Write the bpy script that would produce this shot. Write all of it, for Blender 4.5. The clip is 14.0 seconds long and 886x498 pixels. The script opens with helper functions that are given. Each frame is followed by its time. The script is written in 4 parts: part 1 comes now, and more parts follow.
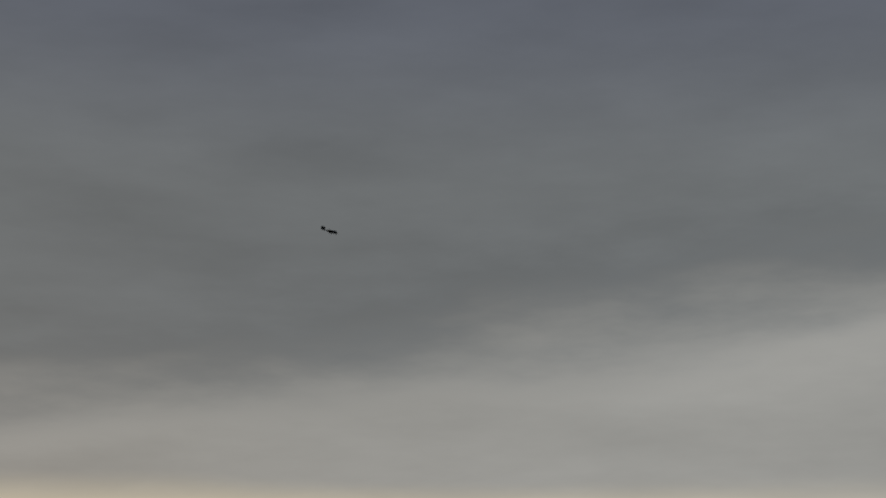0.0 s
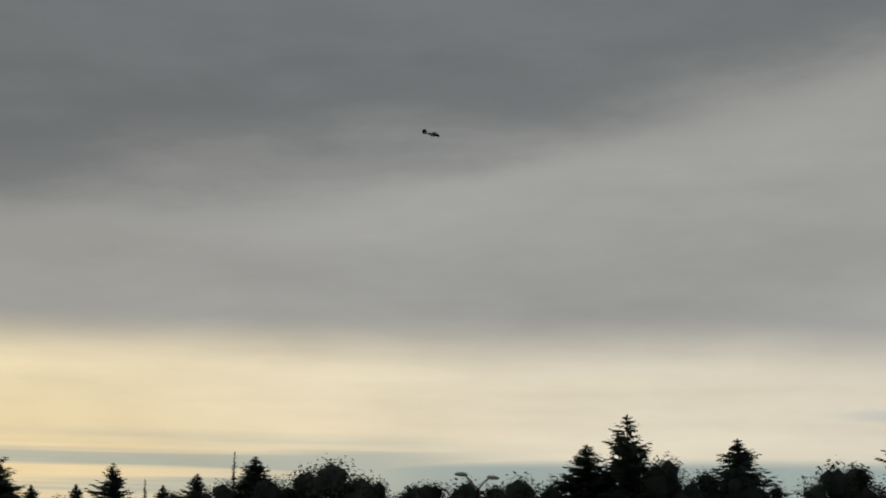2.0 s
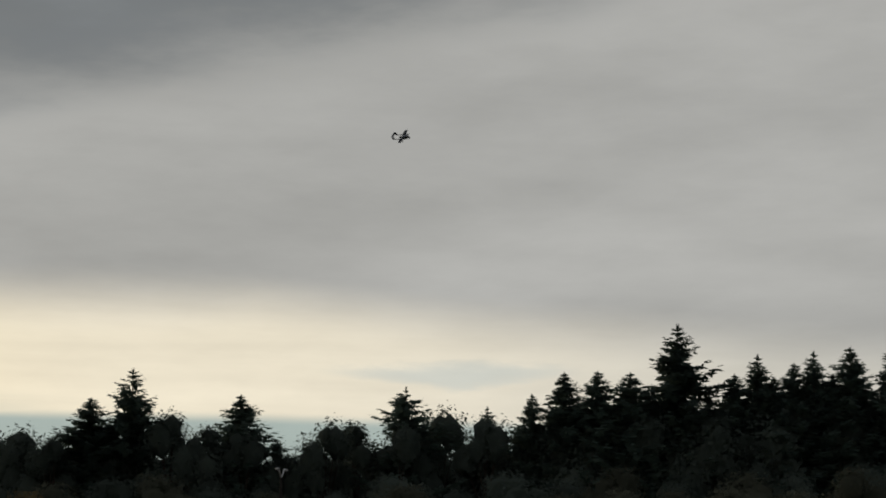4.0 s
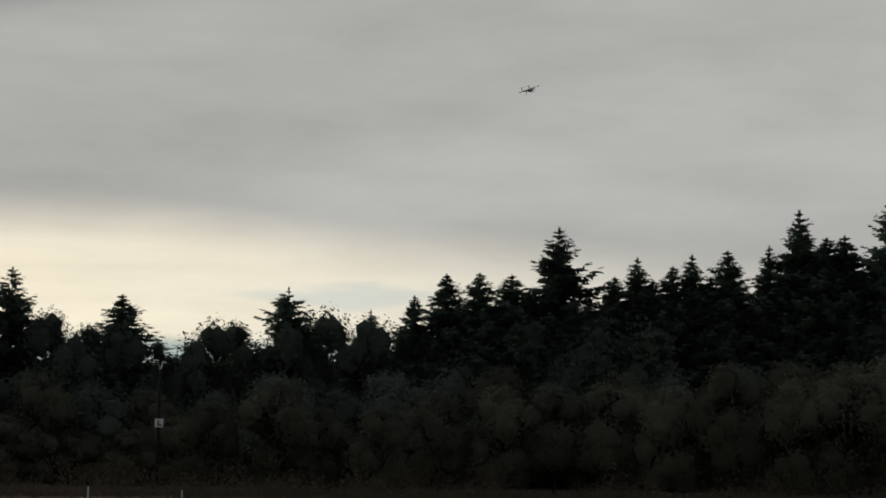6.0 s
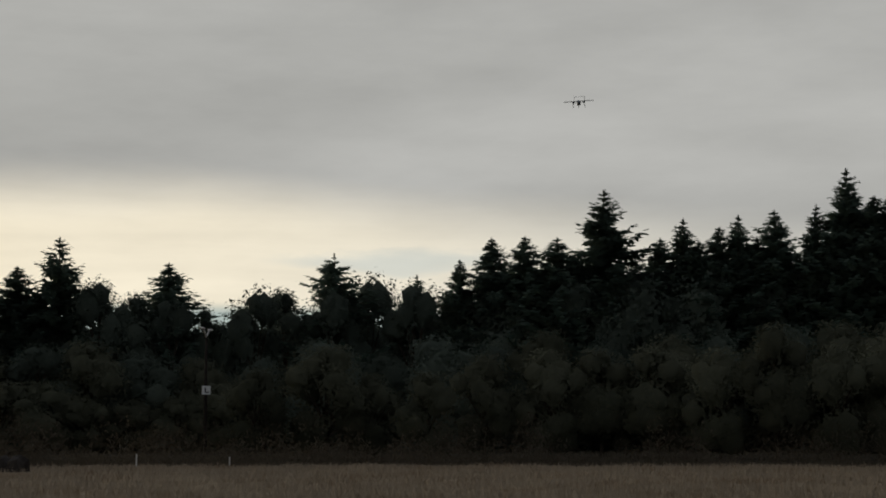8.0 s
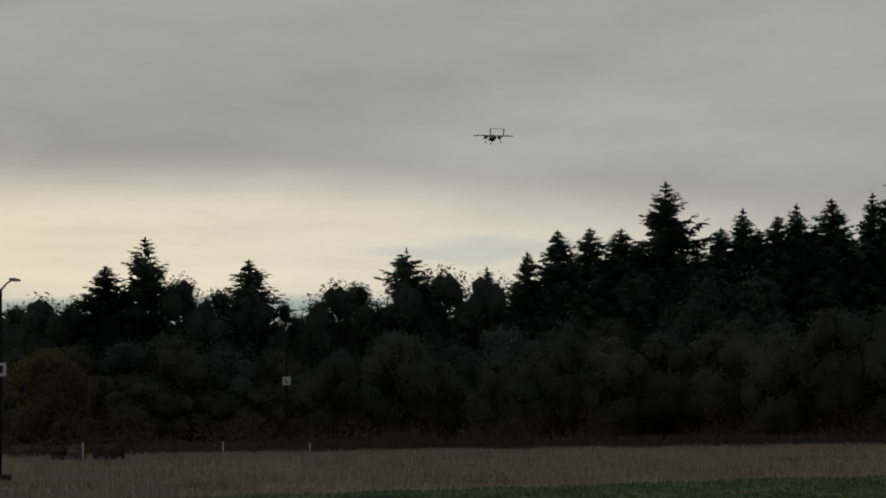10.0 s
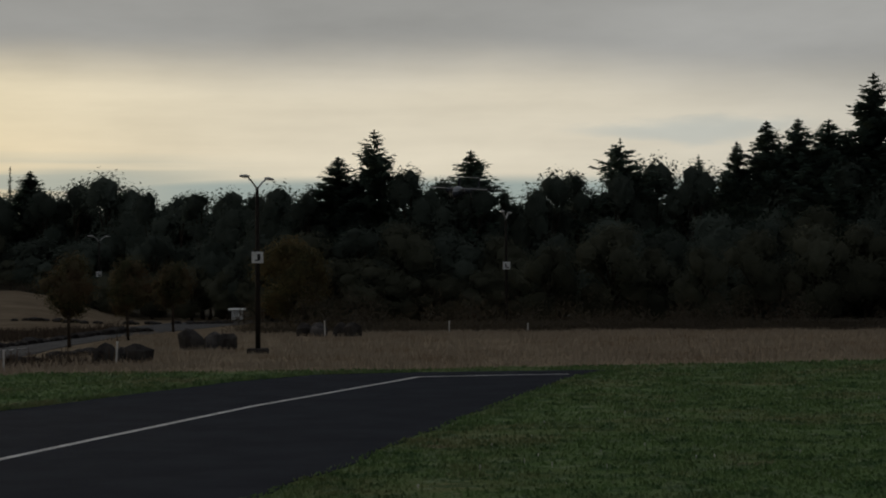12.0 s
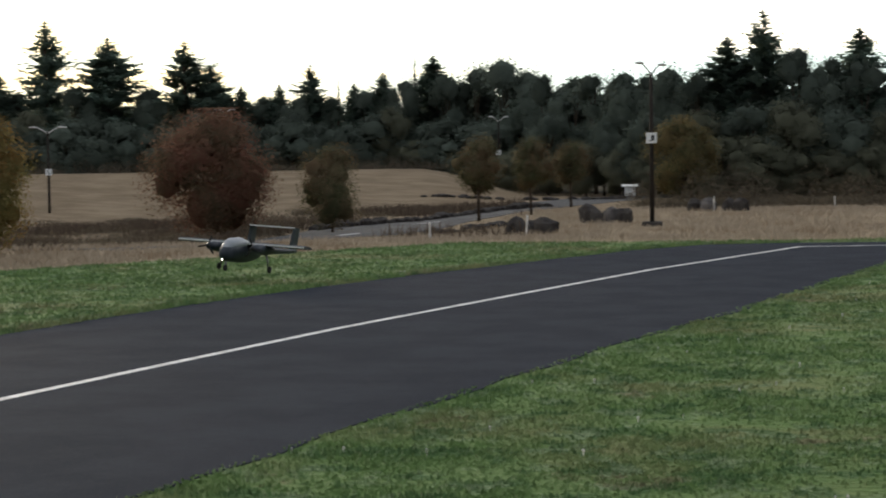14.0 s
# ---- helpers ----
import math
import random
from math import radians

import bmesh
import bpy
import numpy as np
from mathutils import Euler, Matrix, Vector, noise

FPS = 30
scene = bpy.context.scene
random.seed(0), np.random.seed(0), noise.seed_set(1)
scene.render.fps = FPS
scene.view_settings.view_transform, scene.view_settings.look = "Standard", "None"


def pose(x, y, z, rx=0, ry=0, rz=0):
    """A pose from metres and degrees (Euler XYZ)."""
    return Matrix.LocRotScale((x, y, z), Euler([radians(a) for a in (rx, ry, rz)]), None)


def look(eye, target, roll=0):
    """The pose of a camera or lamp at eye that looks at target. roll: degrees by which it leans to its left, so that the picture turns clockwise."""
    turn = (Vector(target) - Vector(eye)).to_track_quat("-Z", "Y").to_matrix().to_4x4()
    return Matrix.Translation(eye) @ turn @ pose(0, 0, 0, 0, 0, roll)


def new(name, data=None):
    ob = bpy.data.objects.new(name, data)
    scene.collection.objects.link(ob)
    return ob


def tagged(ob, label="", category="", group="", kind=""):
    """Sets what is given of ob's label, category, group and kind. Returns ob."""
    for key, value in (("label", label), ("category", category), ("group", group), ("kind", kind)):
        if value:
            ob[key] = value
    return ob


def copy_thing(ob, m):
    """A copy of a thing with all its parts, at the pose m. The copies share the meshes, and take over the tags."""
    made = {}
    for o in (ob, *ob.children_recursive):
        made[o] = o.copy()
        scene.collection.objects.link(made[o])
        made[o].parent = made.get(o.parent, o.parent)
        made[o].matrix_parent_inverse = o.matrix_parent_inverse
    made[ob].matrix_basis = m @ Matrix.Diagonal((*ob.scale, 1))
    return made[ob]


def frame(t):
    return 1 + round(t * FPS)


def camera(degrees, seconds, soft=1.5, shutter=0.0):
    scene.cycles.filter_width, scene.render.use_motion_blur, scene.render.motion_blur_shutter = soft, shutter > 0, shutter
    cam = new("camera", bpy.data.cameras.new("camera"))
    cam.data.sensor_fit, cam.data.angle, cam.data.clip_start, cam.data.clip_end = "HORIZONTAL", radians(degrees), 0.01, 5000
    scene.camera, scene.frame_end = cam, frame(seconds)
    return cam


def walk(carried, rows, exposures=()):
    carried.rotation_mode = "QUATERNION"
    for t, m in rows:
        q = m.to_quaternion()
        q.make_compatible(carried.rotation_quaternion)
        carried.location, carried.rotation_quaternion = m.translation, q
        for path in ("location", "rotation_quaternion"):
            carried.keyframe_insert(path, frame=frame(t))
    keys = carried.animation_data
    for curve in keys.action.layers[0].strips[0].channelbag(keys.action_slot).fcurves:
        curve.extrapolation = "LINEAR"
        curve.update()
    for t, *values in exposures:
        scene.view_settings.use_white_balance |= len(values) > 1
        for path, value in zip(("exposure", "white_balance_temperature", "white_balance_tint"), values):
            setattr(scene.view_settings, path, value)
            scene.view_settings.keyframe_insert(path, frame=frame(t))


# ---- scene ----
cam = camera(28.17, 14.0, 1.9, 0.12)
PATH = [
    (0.0, look((0.01, 15.50, 2.91), (-29.05, 107.32, 29.82), 0.17)),
    (0.2, look((0.01, 15.50, 2.91), (-27.16, 108.54, 27.50), 0.17)),
    (0.4, look((0.01, 15.50, 2.91), (-25.66, 109.37, 25.90), 0.17)),
    (0.7, look((0.01, 15.50, 2.91), (-23.09, 110.41, 24.28), 0.17)),
    (1.0, look((0.00, 15.45, 2.91), (-20.99, 111.11, 23.10), 0.01)),
    (1.5, look((-0.02, 15.00, 2.91), (-16.17, 111.87, 21.74), 0.30)),
    (2.0, look((-0.03, 14.96, 2.90), (-10.04, 112.83, 20.80), 0.63)),
    (2.5, look((-0.15, 14.52, 2.89), (-3.61, 113.06, 19.59), 0.89)),
    (3.0, look((-0.00, 12.85, 2.90), (5.12, 111.41, 19.06), 0.63)),
    (3.5, look((0.01, 13.75, 2.90), (12.65, 111.58, 19.32), 0.62)),
    (4.0, look((0.00, 13.62, 2.90), (17.24, 110.87, 18.53), 0.68)),
    (4.2, look((0.00, 13.60, 2.90), (18.16, 110.77, 18.00), 0.63)),
    (6.3, look((0.56, 13.49, 1.75), (24.10, 110.06, 12.71), 0.74)),
    (6.5, look((0.62, 13.54, 1.75), (23.88, 110.20, 12.49), 0.70)),
    (7.0, look((0.63, 13.48, 1.77), (23.02, 110.39, 12.10), 0.58)),
    (7.5, look((0.60, 13.56, 1.78), (22.13, 110.71, 11.68), 0.35)),
    (8.0, look((0.62, 13.52, 1.79), (21.41, 110.88, 11.14), 0.03)),
    (8.2, look((0.62, 13.55, 1.79), (20.92, 111.04, 10.88), 0.03)),
    (10.3, look((0.24, 9.28, 1.76), (15.68, 107.72, 10.26), -0.95)),
    (10.5, look((0.21, 9.01, 1.76), (14.76, 107.61, 9.88), -1.05)),
    (11.0, look((0.21, 8.00, 1.79), (12.28, 107.05, 8.44), -1.04)),
    (11.5, look((0.15, 6.42, 1.97), (8.18, 106.01, 6.29), -0.77)),
    (12.0, look((-0.11, 4.48, 1.90), (4.08, 104.37, 3.93), -0.45)),
    (12.5, look((0.00, 0.00, 1.98), (-0.14, 100.00, 1.85), -0.50)),
    (13.0, look((0.00, 0.00, 1.98), (-4.13, 99.90, 0.21), -0.55)),
    (13.5, look((0.00, 0.00, 1.98), (-9.05, 99.53, -1.57), -0.66)),
    (13.7, look((0.00, 0.00, 1.98), (-11.01, 99.31, -2.11), -0.71)),
    (13.9, look((0.00, 0.00, 1.98), (-15.13, 98.74, -2.71), -0.80)),
    (14.0, look((0.00, 0.00, 1.98), (-17.68, 98.31, -2.77), -0.85)),
]
# exposure follows the filming camera: darker while the sky fills the view, brighter on the field
EXPOSURES = [(0, -0.14), (0.5, 0.1), (1.0, 0.05), (1.5, 0.05), (2.5, -0.1), (3.0, -0.12), (3.5, 0.08), (4.2, 0.2), (6.5, 0.3), (8.2, 0.25), (10.3, 0.02), (11.0, 0.0),
             (11.5, 0.02), (12.0, -0.08), (12.5, -0.12), (13.0, 0.0), (13.5, 0.95), (14.0, 2.02)]
walk(cam, PATH, EXPOSURES)


# ---------------------------------------------------------------- nodes
class Nodes:
    """A small writer for shader trees."""

    def __init__(self, tree):
        self.tree = tree
        tree.nodes.clear()

    def add(self, kind, **props):
        n = self.tree.nodes.new(kind)
        for k, v in props.items():
            setattr(n, k, v)
        return n

    def put(self, socket, value):
        if isinstance(value, bpy.types.NodeSocket):
            self.tree.links.new(value, socket)
        elif value is not None:
            socket.default_value = value

    def math(self, op, a, b=None, c=None, clamp=False):
        n = self.add("ShaderNodeMath", operation=op, use_clamp=clamp)
        for i, v in enumerate((a, b, c)):
            self.put(n.inputs[i], v)
        return n.outputs[0]

    def step(self, value, low, high, smooth=True):
        n = self.add("ShaderNodeMapRange", interpolation_type="SMOOTHSTEP" if smooth else "LINEAR")
        self.put(n.inputs[0], value), self.put(n.inputs[1], low), self.put(n.inputs[2], high)
        return n.outputs[0]

    def mix(self, fac, a, b, blend="MIX"):
        n = self.add("ShaderNodeMix", data_type="RGBA", blend_type=blend)
        self.put(n.inputs[0], fac), self.put(n.inputs[6], a), self.put(n.inputs[7], b)
        return n.outputs[2]

    def noise(self, vector, scale, detail=4.0, rough=0.5):
        n = self.add("ShaderNodeTexNoise")
        self.put(n.inputs["Vector"], vector), self.put(n.inputs["Scale"], scale)
        self.put(n.inputs["Detail"], detail), self.put(n.inputs["Roughness"], rough)
        return n.outputs[0]

    def join(self, x, y, z):
        n = self.add("ShaderNodeCombineXYZ")
        self.put(n.inputs[0], x), self.put(n.inputs[1], y), self.put(n.inputs[2], z)
        return n.outputs[0]

    def ramp(self, fac, stops):
        n = self.add("ShaderNodeValToRGB")
        while len(n.color_ramp.elements) < len(stops):
            n.color_ramp.elements.new(0.5)
        for e, (at, col) in zip(n.color_ramp.elements, stops):
            e.position, e.color = at, (*col, 1)
        self.put(n.inputs[0], fac)
        return n.outputs[0]


def rgb(r, g, b):
    return (r, g, b, 1)


# ---------------------------------------------------------------- sky and light
SUN_AZ, SUN_EL = -34.0, 4.0          # degrees, azimuth from +Y towards +X

world = bpy.data.worlds.new("sky")
world.use_nodes = True
scene.world = world
w = Nodes(world.node_tree)
way = w.add("ShaderNodeTexCoord").outputs["Generated"]
sep = w.add("ShaderNodeSeparateXYZ")
w.put(sep.inputs[0], way)
elev = w.math("MULTIPLY", w.math("ARCSINE", sep.outputs[2]), 57.2958)
azim = w.math("MULTIPLY", w.math("ARCTAN2", sep.outputs[0], sep.outputs[1]), 57.2958)
flat = w.join(w.math("MULTIPLY", azim, 0.055), w.math("MULTIPLY", elev, 0.26), 3.1)      # long streaks
wide = w.join(w.math("MULTIPLY", azim, 0.03), w.math("MULTIPLY", w.math("SUBTRACT", elev, w.math("MULTIPLY", azim, 0.12)), 0.11), 7.7)
thin = w.join(w.math("MULTIPLY", azim, 0.03), w.math("MULTIPLY", elev, 1.1), 1.3)
n_flat = w.math("SUBTRACT", w.noise(flat, 1.0, 5, 0.5), 0.5)
n_wide = w.math("SUBTRACT", w.noise(wide, 1.6, 6, 0.55), 0.5)
n_fine = w.math("SUBTRACT", w.noise(w.join(w.math("MULTIPLY", azim, 0.16), w.math("MULTIPLY", elev, 0.55), 9.9), 1.0, 6, 0.6), 0.5)
n_thin = w.noise(thin, 1.0, 4, 0.5)
# cloud deck: bright gap over the horizon, grey deck, darker bank rising to the right
edge = w.math("ADD", elev, w.math("ADD", w.math("MULTIPLY", n_flat, 1.5), w.math("MULTIPLY", w.math("MAXIMUM", w.math("SUBTRACT", azim, 4.0), 0.0), 0.085)))
deck = w.step(edge, 6.0, 8.2)
cream = w.mix(w.step(elev, 3.2, 6.4), rgb(0.84, 0.665, 0.385), rgb(0.90, 0.765, 0.50))
cream = w.mix(w.step(azim, -22.0, 2.0), cream, rgb(0.76, 0.69, 0.545))
cream = w.mix(w.step(azim, 0.0, 24.0), cream, rgb(0.53, 0.51, 0.45))
streak = w.math("ADD", 0.86, w.math("MULTIPLY", w.noise(w.join(w.math("MULTIPLY", azim, 0.05), w.math("MULTIPLY", elev, 0.9), 5.5), 1.0, 5, 0.55), 0.28))
cream = w.mix(1.0, cream, w.join(streak, streak, streak), "MULTIPLY")
teal_zone = w.math("MULTIPLY", w.math("MULTIPLY", w.step(elev, 4.7, 3.3), w.step(azim, -1.0, -9.0)), w.step(n_thin, 0.44, 0.58))
teal_low = w.math("MULTIPLY", w.step(w.math("ADD", elev, w.math("MULTIPLY", n_flat, 0.8)), 3.64, 3.20), w.step(azim, -16.0, -4.0))
lens_r = w.math("ADD", w.math("POWER", w.math("DIVIDE", w.math("SUBTRACT", azim, 10.4), 4.4), 2.0),
                w.math("POWER", w.math("DIVIDE", w.math("ADD", w.math("SUBTRACT", elev, 5.0), w.math("MULTIPLY", w.math("ADD", n_flat, n_fine), 1.7)), 0.5), 2.0))
cream = w.mix(w.math("MULTIPLY", w.step(lens_r, 1.1, 0.0), 0.55), cream, rgb(0.42, 0.47, 0.46))
cream = w.mix(w.math("MAXIMUM", w.math("MULTIPLY", teal_zone, 0.75), w.math("MULTIPLY", teal_low, 0.95)), cream, rgb(0.33, 0.40, 0.38))
grey = w.mix(w.step(azim, -12.0, 20.0), rgb(0.339, 0.337, 0.321), rgb(0.377, 0.375, 0.359))
bank = w.math("SUBTRACT", w.math("ADD", elev, w.math("ADD", w.math("MULTIPLY", n_fine, 3.0), w.math("MULTIPLY", n_wide, 5.0))), w.math("ADD", 14.35, w.math("MULTIPLY", azim, 0.155)))
grey = w.mix(w.step(bank, -1.0, 2.6), grey, rgb(0.150, 0.160, 0.165))
grey = w.mix(w.math("MULTIPLY", w.step(bank, 1.0, 4.0), 0.5), grey, rgb(0.185, 0.198, 0.205))
grey = w.mix(w.step(elev, 17.0, 24.0), grey, rgb(0.125, 0.137, 0.165))
grey = w.mix(w.step(elev, 26.0, 50.0), grey, rgb(0.21, 0.218, 0.235))
mottle = w.math("ADD", 1.0, w.math("ADD", w.math("ADD", w.math("MULTIPLY", n_flat, 0.34), w.math("MULTIPLY", n_fine, 0.30)), w.math("MULTIPLY", n_wide, 0.36)))
clouds = w.mix(deck, cream, grey)
clouds = w.mix(1.0, clouds, w.join(mottle, mottle, mottle), "MULTIPLY")
# the gap is brightest towards the hidden sun and closes behind the viewer
away = w.step(w.math("ABSOLUTE", w.math("ADD", azim, 25.0)), 60.0, 130.0)
clouds = w.mix(away, clouds, rgb(0.13, 0.137, 0.15))
nishita = w.add("ShaderNodeTexSky", sky_type="NISHITA", sun_disc=False, sun_elevation=radians(SUN_EL), sun_rotation=radians(SUN_AZ))
clear = w.mix(1.0, nishita.outputs[0], rgb(0.05, 0.05, 0.05), "MULTIPLY")
blend = w.mix(0.97, clear, clouds)
back = w.add("ShaderNodeBackground")
w.put(back.inputs[0], blend), w.put(back.inputs[1], 1.0)
w.put(w.add("ShaderNodeOutputWorld").inputs[0], back.outputs[0])

sun_data = bpy.data.lights.new("sun", "SUN")
sun_data.energy, sun_data.angle, sun_data.color = 0.5, radians(12), (1.0, 0.86, 0.66)
sun = new("sun", sun_data)
sx, sy, sz = math.sin(radians(SUN_AZ)), math.cos(radians(SUN_AZ)), math.tan(radians(9))
sun.matrix_world = look((sx * 100, sy * 100, sz * 100), (0, 0, 0))


# ---------------------------------------------------------------- materials
def material(name, build, rough=0.85, bump=None, metal=0.0, spec=0.3, thin=0.0):
    m = bpy.data.materials.new(name)
    m.use_nodes = True
    n = Nodes(m.node_tree)
    b = n.add("ShaderNodeBsdfPrincipled")
    base = build(n)
    n.put(b.inputs["Base Color"], base)
    n.put(b.inputs["Roughness"], rough), n.put(b.inputs["Metallic"], metal)
    n.put(b.inputs["Specular IOR Level"], spec)
    if bump:
        scale, depth = bump
        k = n.add("ShaderNodeBump")
        n.put(k.inputs["Distance"], depth)
        n.put(k.inputs["Height"], n.noise(n.add("ShaderNodeTexCoord").outputs["Object"], scale, 4, 0.6))
        n.put(b.inputs["Normal"], k.outputs[0])
    face = b.outputs[0]
    if thin:                                     # leaves let light through to their other side
        t, mix = n.add("ShaderNodeBsdfTranslucent"), n.add("ShaderNodeMixShader")
        n.put(t.inputs[0], base), n.put(mix.inputs[0], thin)
        n.put(mix.inputs[1], face), n.put(mix.inputs[2], t.outputs[0])
        face = mix.outputs[0]
    n.put(n.add("ShaderNodeOutputMaterial").inputs[0], face)
    return m


def two_tone(a, b, scale, fine=None, low=0.35, high=0.65):
    """Base colour between a and b by noise of that scale, with finer grain over it."""
    def build(n):
        at = n.add("ShaderNodeTexCoord").outputs["Object"]
        col = n.mix(n.step(n.noise(at, scale, 5, 0.6), low, high), rgb(*a), rgb(*b))
        if fine:
            g = n.math("ADD", 0.7, n.math("MULTIPLY", n.noise(at, fine, 2, 0.5), 0.6))
            col = n.mix(1.0, col, n.join(g, g, g), "MULTIPLY")
        return col
    return build


def leafy(a, b):
    """Foliage colour that differs from tree to tree and from clump to clump."""
    def build(n):
        pick = n.add("ShaderNodeNewGeometry").outputs["Random Per Island"]
        tree = n.add("ShaderNodeObjectInfo").outputs["Random"]
        col = n.mix(pick, rgb(*a), rgb(*b))
        g = n.math("ADD", 0.75, n.math("MULTIPLY", tree, 0.5))
        return n.mix(1.0, col, n.join(g, g, g), "MULTIPLY")
    return build


def turning(a, b, c):
    """Autumn foliage: patches from a to b, clumps of c among them."""
    def build(n):
        at = n.add("ShaderNodeTexCoord").outputs["Object"]
        pick = n.add("ShaderNodeNewGeometry").outputs["Random Per Island"]
        col = n.mix(n.step(n.noise(at, 0.9, 3, 0.6), 0.38, 0.62), rgb(*a), rgb(*b))
        return n.mix(n.step(pick, 0.55, 0.95), col, rgb(*c))
    return build


def turf(n, at):
    """Mown grass: fresh green, paler tufts, deep green hollows, yellowing and thin brown places."""
    col = n.mix(n.step(n.noise(at, 0.9, 5, 0.6), 0.35, 0.65), rgb(0.100, 0.175, 0.050), rgb(0.140, 0.215, 0.072))
    col = n.mix(n.math("MULTIPLY", n.step(n.noise(at, 0.30, 4, 0.6), 0.47, 0.66), 0.7), col, rgb(0.205, 0.195, 0.090))
    col = n.mix(n.math("MULTIPLY", n.step(n.noise(at, 1.9, 4, 0.6), 0.50, 0.60), 0.75), col, rgb(0.050, 0.105, 0.036))
    col = n.mix(n.math("MULTIPLY", n.step(n.noise(at, 2.7, 4, 0.65), 0.54, 0.64), 0.75), col, rgb(0.205, 0.270, 0.140))
    return n.mix(n.math("MULTIPLY", n.step(n.noise(at, 0.62, 5, 0.7), 0.60, 0.68), 0.55), col, rgb(0.195, 0.150, 0.095))


def ground_colour(n):
    pos = n.add("ShaderNodeSeparateXYZ")
    at = n.add("ShaderNodeTexCoord").outputs["Object"]
    n.put(pos.inputs[0], at)
    x, y = pos.outputs[0], pos.outputs[1]
    big = n.noise(at, 0.35, 5, 0.6)
    mid = n.noise(at, 1.4, 6, 0.65)
    fine = n.noise(at, 14.0, 4, 0.7)
    lawn = turf(n, at)
    lawn = n.mix(n.math("MULTIPLY", n.step(fine, 0.45, 0.75), 0.25), lawn, rgb(0.060, 0.092, 0.032))
    dry = n.mix(n.step(mid, 0.35, 0.7), rgb(0.27, 0.205, 0.13), rgb(0.37, 0.295, 0.195))
    dry = n.mix(n.math("MULTIPLY", n.step(big, 0.52, 0.7), 0.6), dry, rgb(0.19, 0.135, 0.08))
    dry = n.mix(n.math("MULTIPLY", n.step(fine, 0.45, 0.75), 0.4), dry, rgb(0.17, 0.12, 0.07))
    tuft = n.noise(n.join(n.math("MULTIPLY", x, 0.35), n.math("MULTIPLY", y, 0.9), 0.0), 0.8, 5, 0.65)
    hill = n.mix(n.step(tuft, 0.38, 0.66), rgb(0.185, 0.135, 0.085), rgb(0.285, 0.220, 0.145))
    dry = n.mix(n.math("MULTIPLY", n.step(y, 62.0, 88.0), 0.85), dry, hill)
    dip = n.math("MULTIPLY", n.step(n.math("ADD", x, n.math("MULTIPLY", y, 0.21)), -0.5, -2.5), n.math("MULTIPLY", n.step(y, 46.0, 52.0), n.step(y, 84.0, 70.0)))
    dry = n.mix(n.math("MULTIPLY", dip, n.step(tuft, 0.66, 0.40)), dry, rgb(0.105, 0.078, 0.050))
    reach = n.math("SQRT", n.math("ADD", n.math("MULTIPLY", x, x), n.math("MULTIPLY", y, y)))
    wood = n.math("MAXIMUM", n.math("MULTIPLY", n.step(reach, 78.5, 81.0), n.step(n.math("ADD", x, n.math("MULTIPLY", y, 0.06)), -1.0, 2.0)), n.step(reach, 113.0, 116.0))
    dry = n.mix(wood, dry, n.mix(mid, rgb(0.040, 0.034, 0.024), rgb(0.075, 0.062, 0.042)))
    border = n.math("MINIMUM", n.math("ADD", 44.2, n.math("MULTIPLY", n.math("MAXIMUM", x, 0.0), 0.2)),
                    n.math("ADD", 55.8, n.math("MULTIPLY", x, 1.52)))
    over = n.math("ADD", n.math("SUBTRACT", y, border), n.math("MULTIPLY", n.math("SUBTRACT", mid, 0.5), 2.5))
    return n.mix(n.step(over, -0.5, 0.5), lawn, dry)


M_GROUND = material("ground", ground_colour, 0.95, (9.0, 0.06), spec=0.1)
M_ASPHALT = material("asphalt", two_tone((0.032, 0.037, 0.048), (0.041, 0.047, 0.059), 0.9, 60.0), 1.0, (80.0, 0.01), spec=0.02)
M_ROAD = material("gravel_road", two_tone((0.070, 0.069, 0.070), (0.115, 0.112, 0.110), 0.8, 20.0), 0.95, (12.0, 0.03), spec=0.2)
M_PAINT = material("line_paint", two_tone((0.55, 0.54, 0.52), (0.80, 0.79, 0.77), 3.0, 25.0), 0.7, (40.0, 0.004))
def blade_colour(n):
    pick = n.add("ShaderNodeNewGeometry").outputs["Random Per Island"]
    g = n.math("ADD", 0.90, n.math("MULTIPLY", pick, 0.2))
    return n.mix(1.0, turf(n, n.add("ShaderNodeTexCoord").outputs["Object"]), n.join(g, g, g), "MULTIPLY")


M_BLADE = material("green_blades", blade_colour, 0.8, spec=0.15)
def straw_colour(n):
    at = n.add("ShaderNodeTexCoord").outputs["Object"]
    col = leafy((0.34, 0.262, 0.175), (0.44, 0.352, 0.250))(n)
    patch = n.step(n.noise(at, 0.32, 5, 0.6), 0.50, 0.62)
    return n.mix(n.math("MULTIPLY", patch, 0.6), col, rgb(0.235, 0.150, 0.080))


M_STRAW = material("dry_blades", straw_colour, 0.85, spec=0.15)
M_WITHER = material("withered_weeds", leafy((0.080, 0.056, 0.038), (0.150, 0.110, 0.074)), 0.9, spec=0.1)
M_CLOVER = material("white_flowers", two_tone((0.6, 0.58, 0.54), (0.75, 0.73, 0.70), 5.0), 0.8)
M_BARK = material("bark", two_tone((0.050, 0.038, 0.028), (0.110, 0.085, 0.065), 4.0, 18.0), 0.95, (14.0, 0.03), spec=0.1)
M_NEEDLE = material("fir_needles", leafy((0.082, 0.116, 0.094), (0.139, 0.184, 0.144)), 1.0, spec=0.03, thin=0.5)
M_LEAF = material("green_leaves", leafy((0.108, 0.133, 0.110), (0.138, 0.163, 0.131)), 1.0, spec=0.03, thin=0.5)
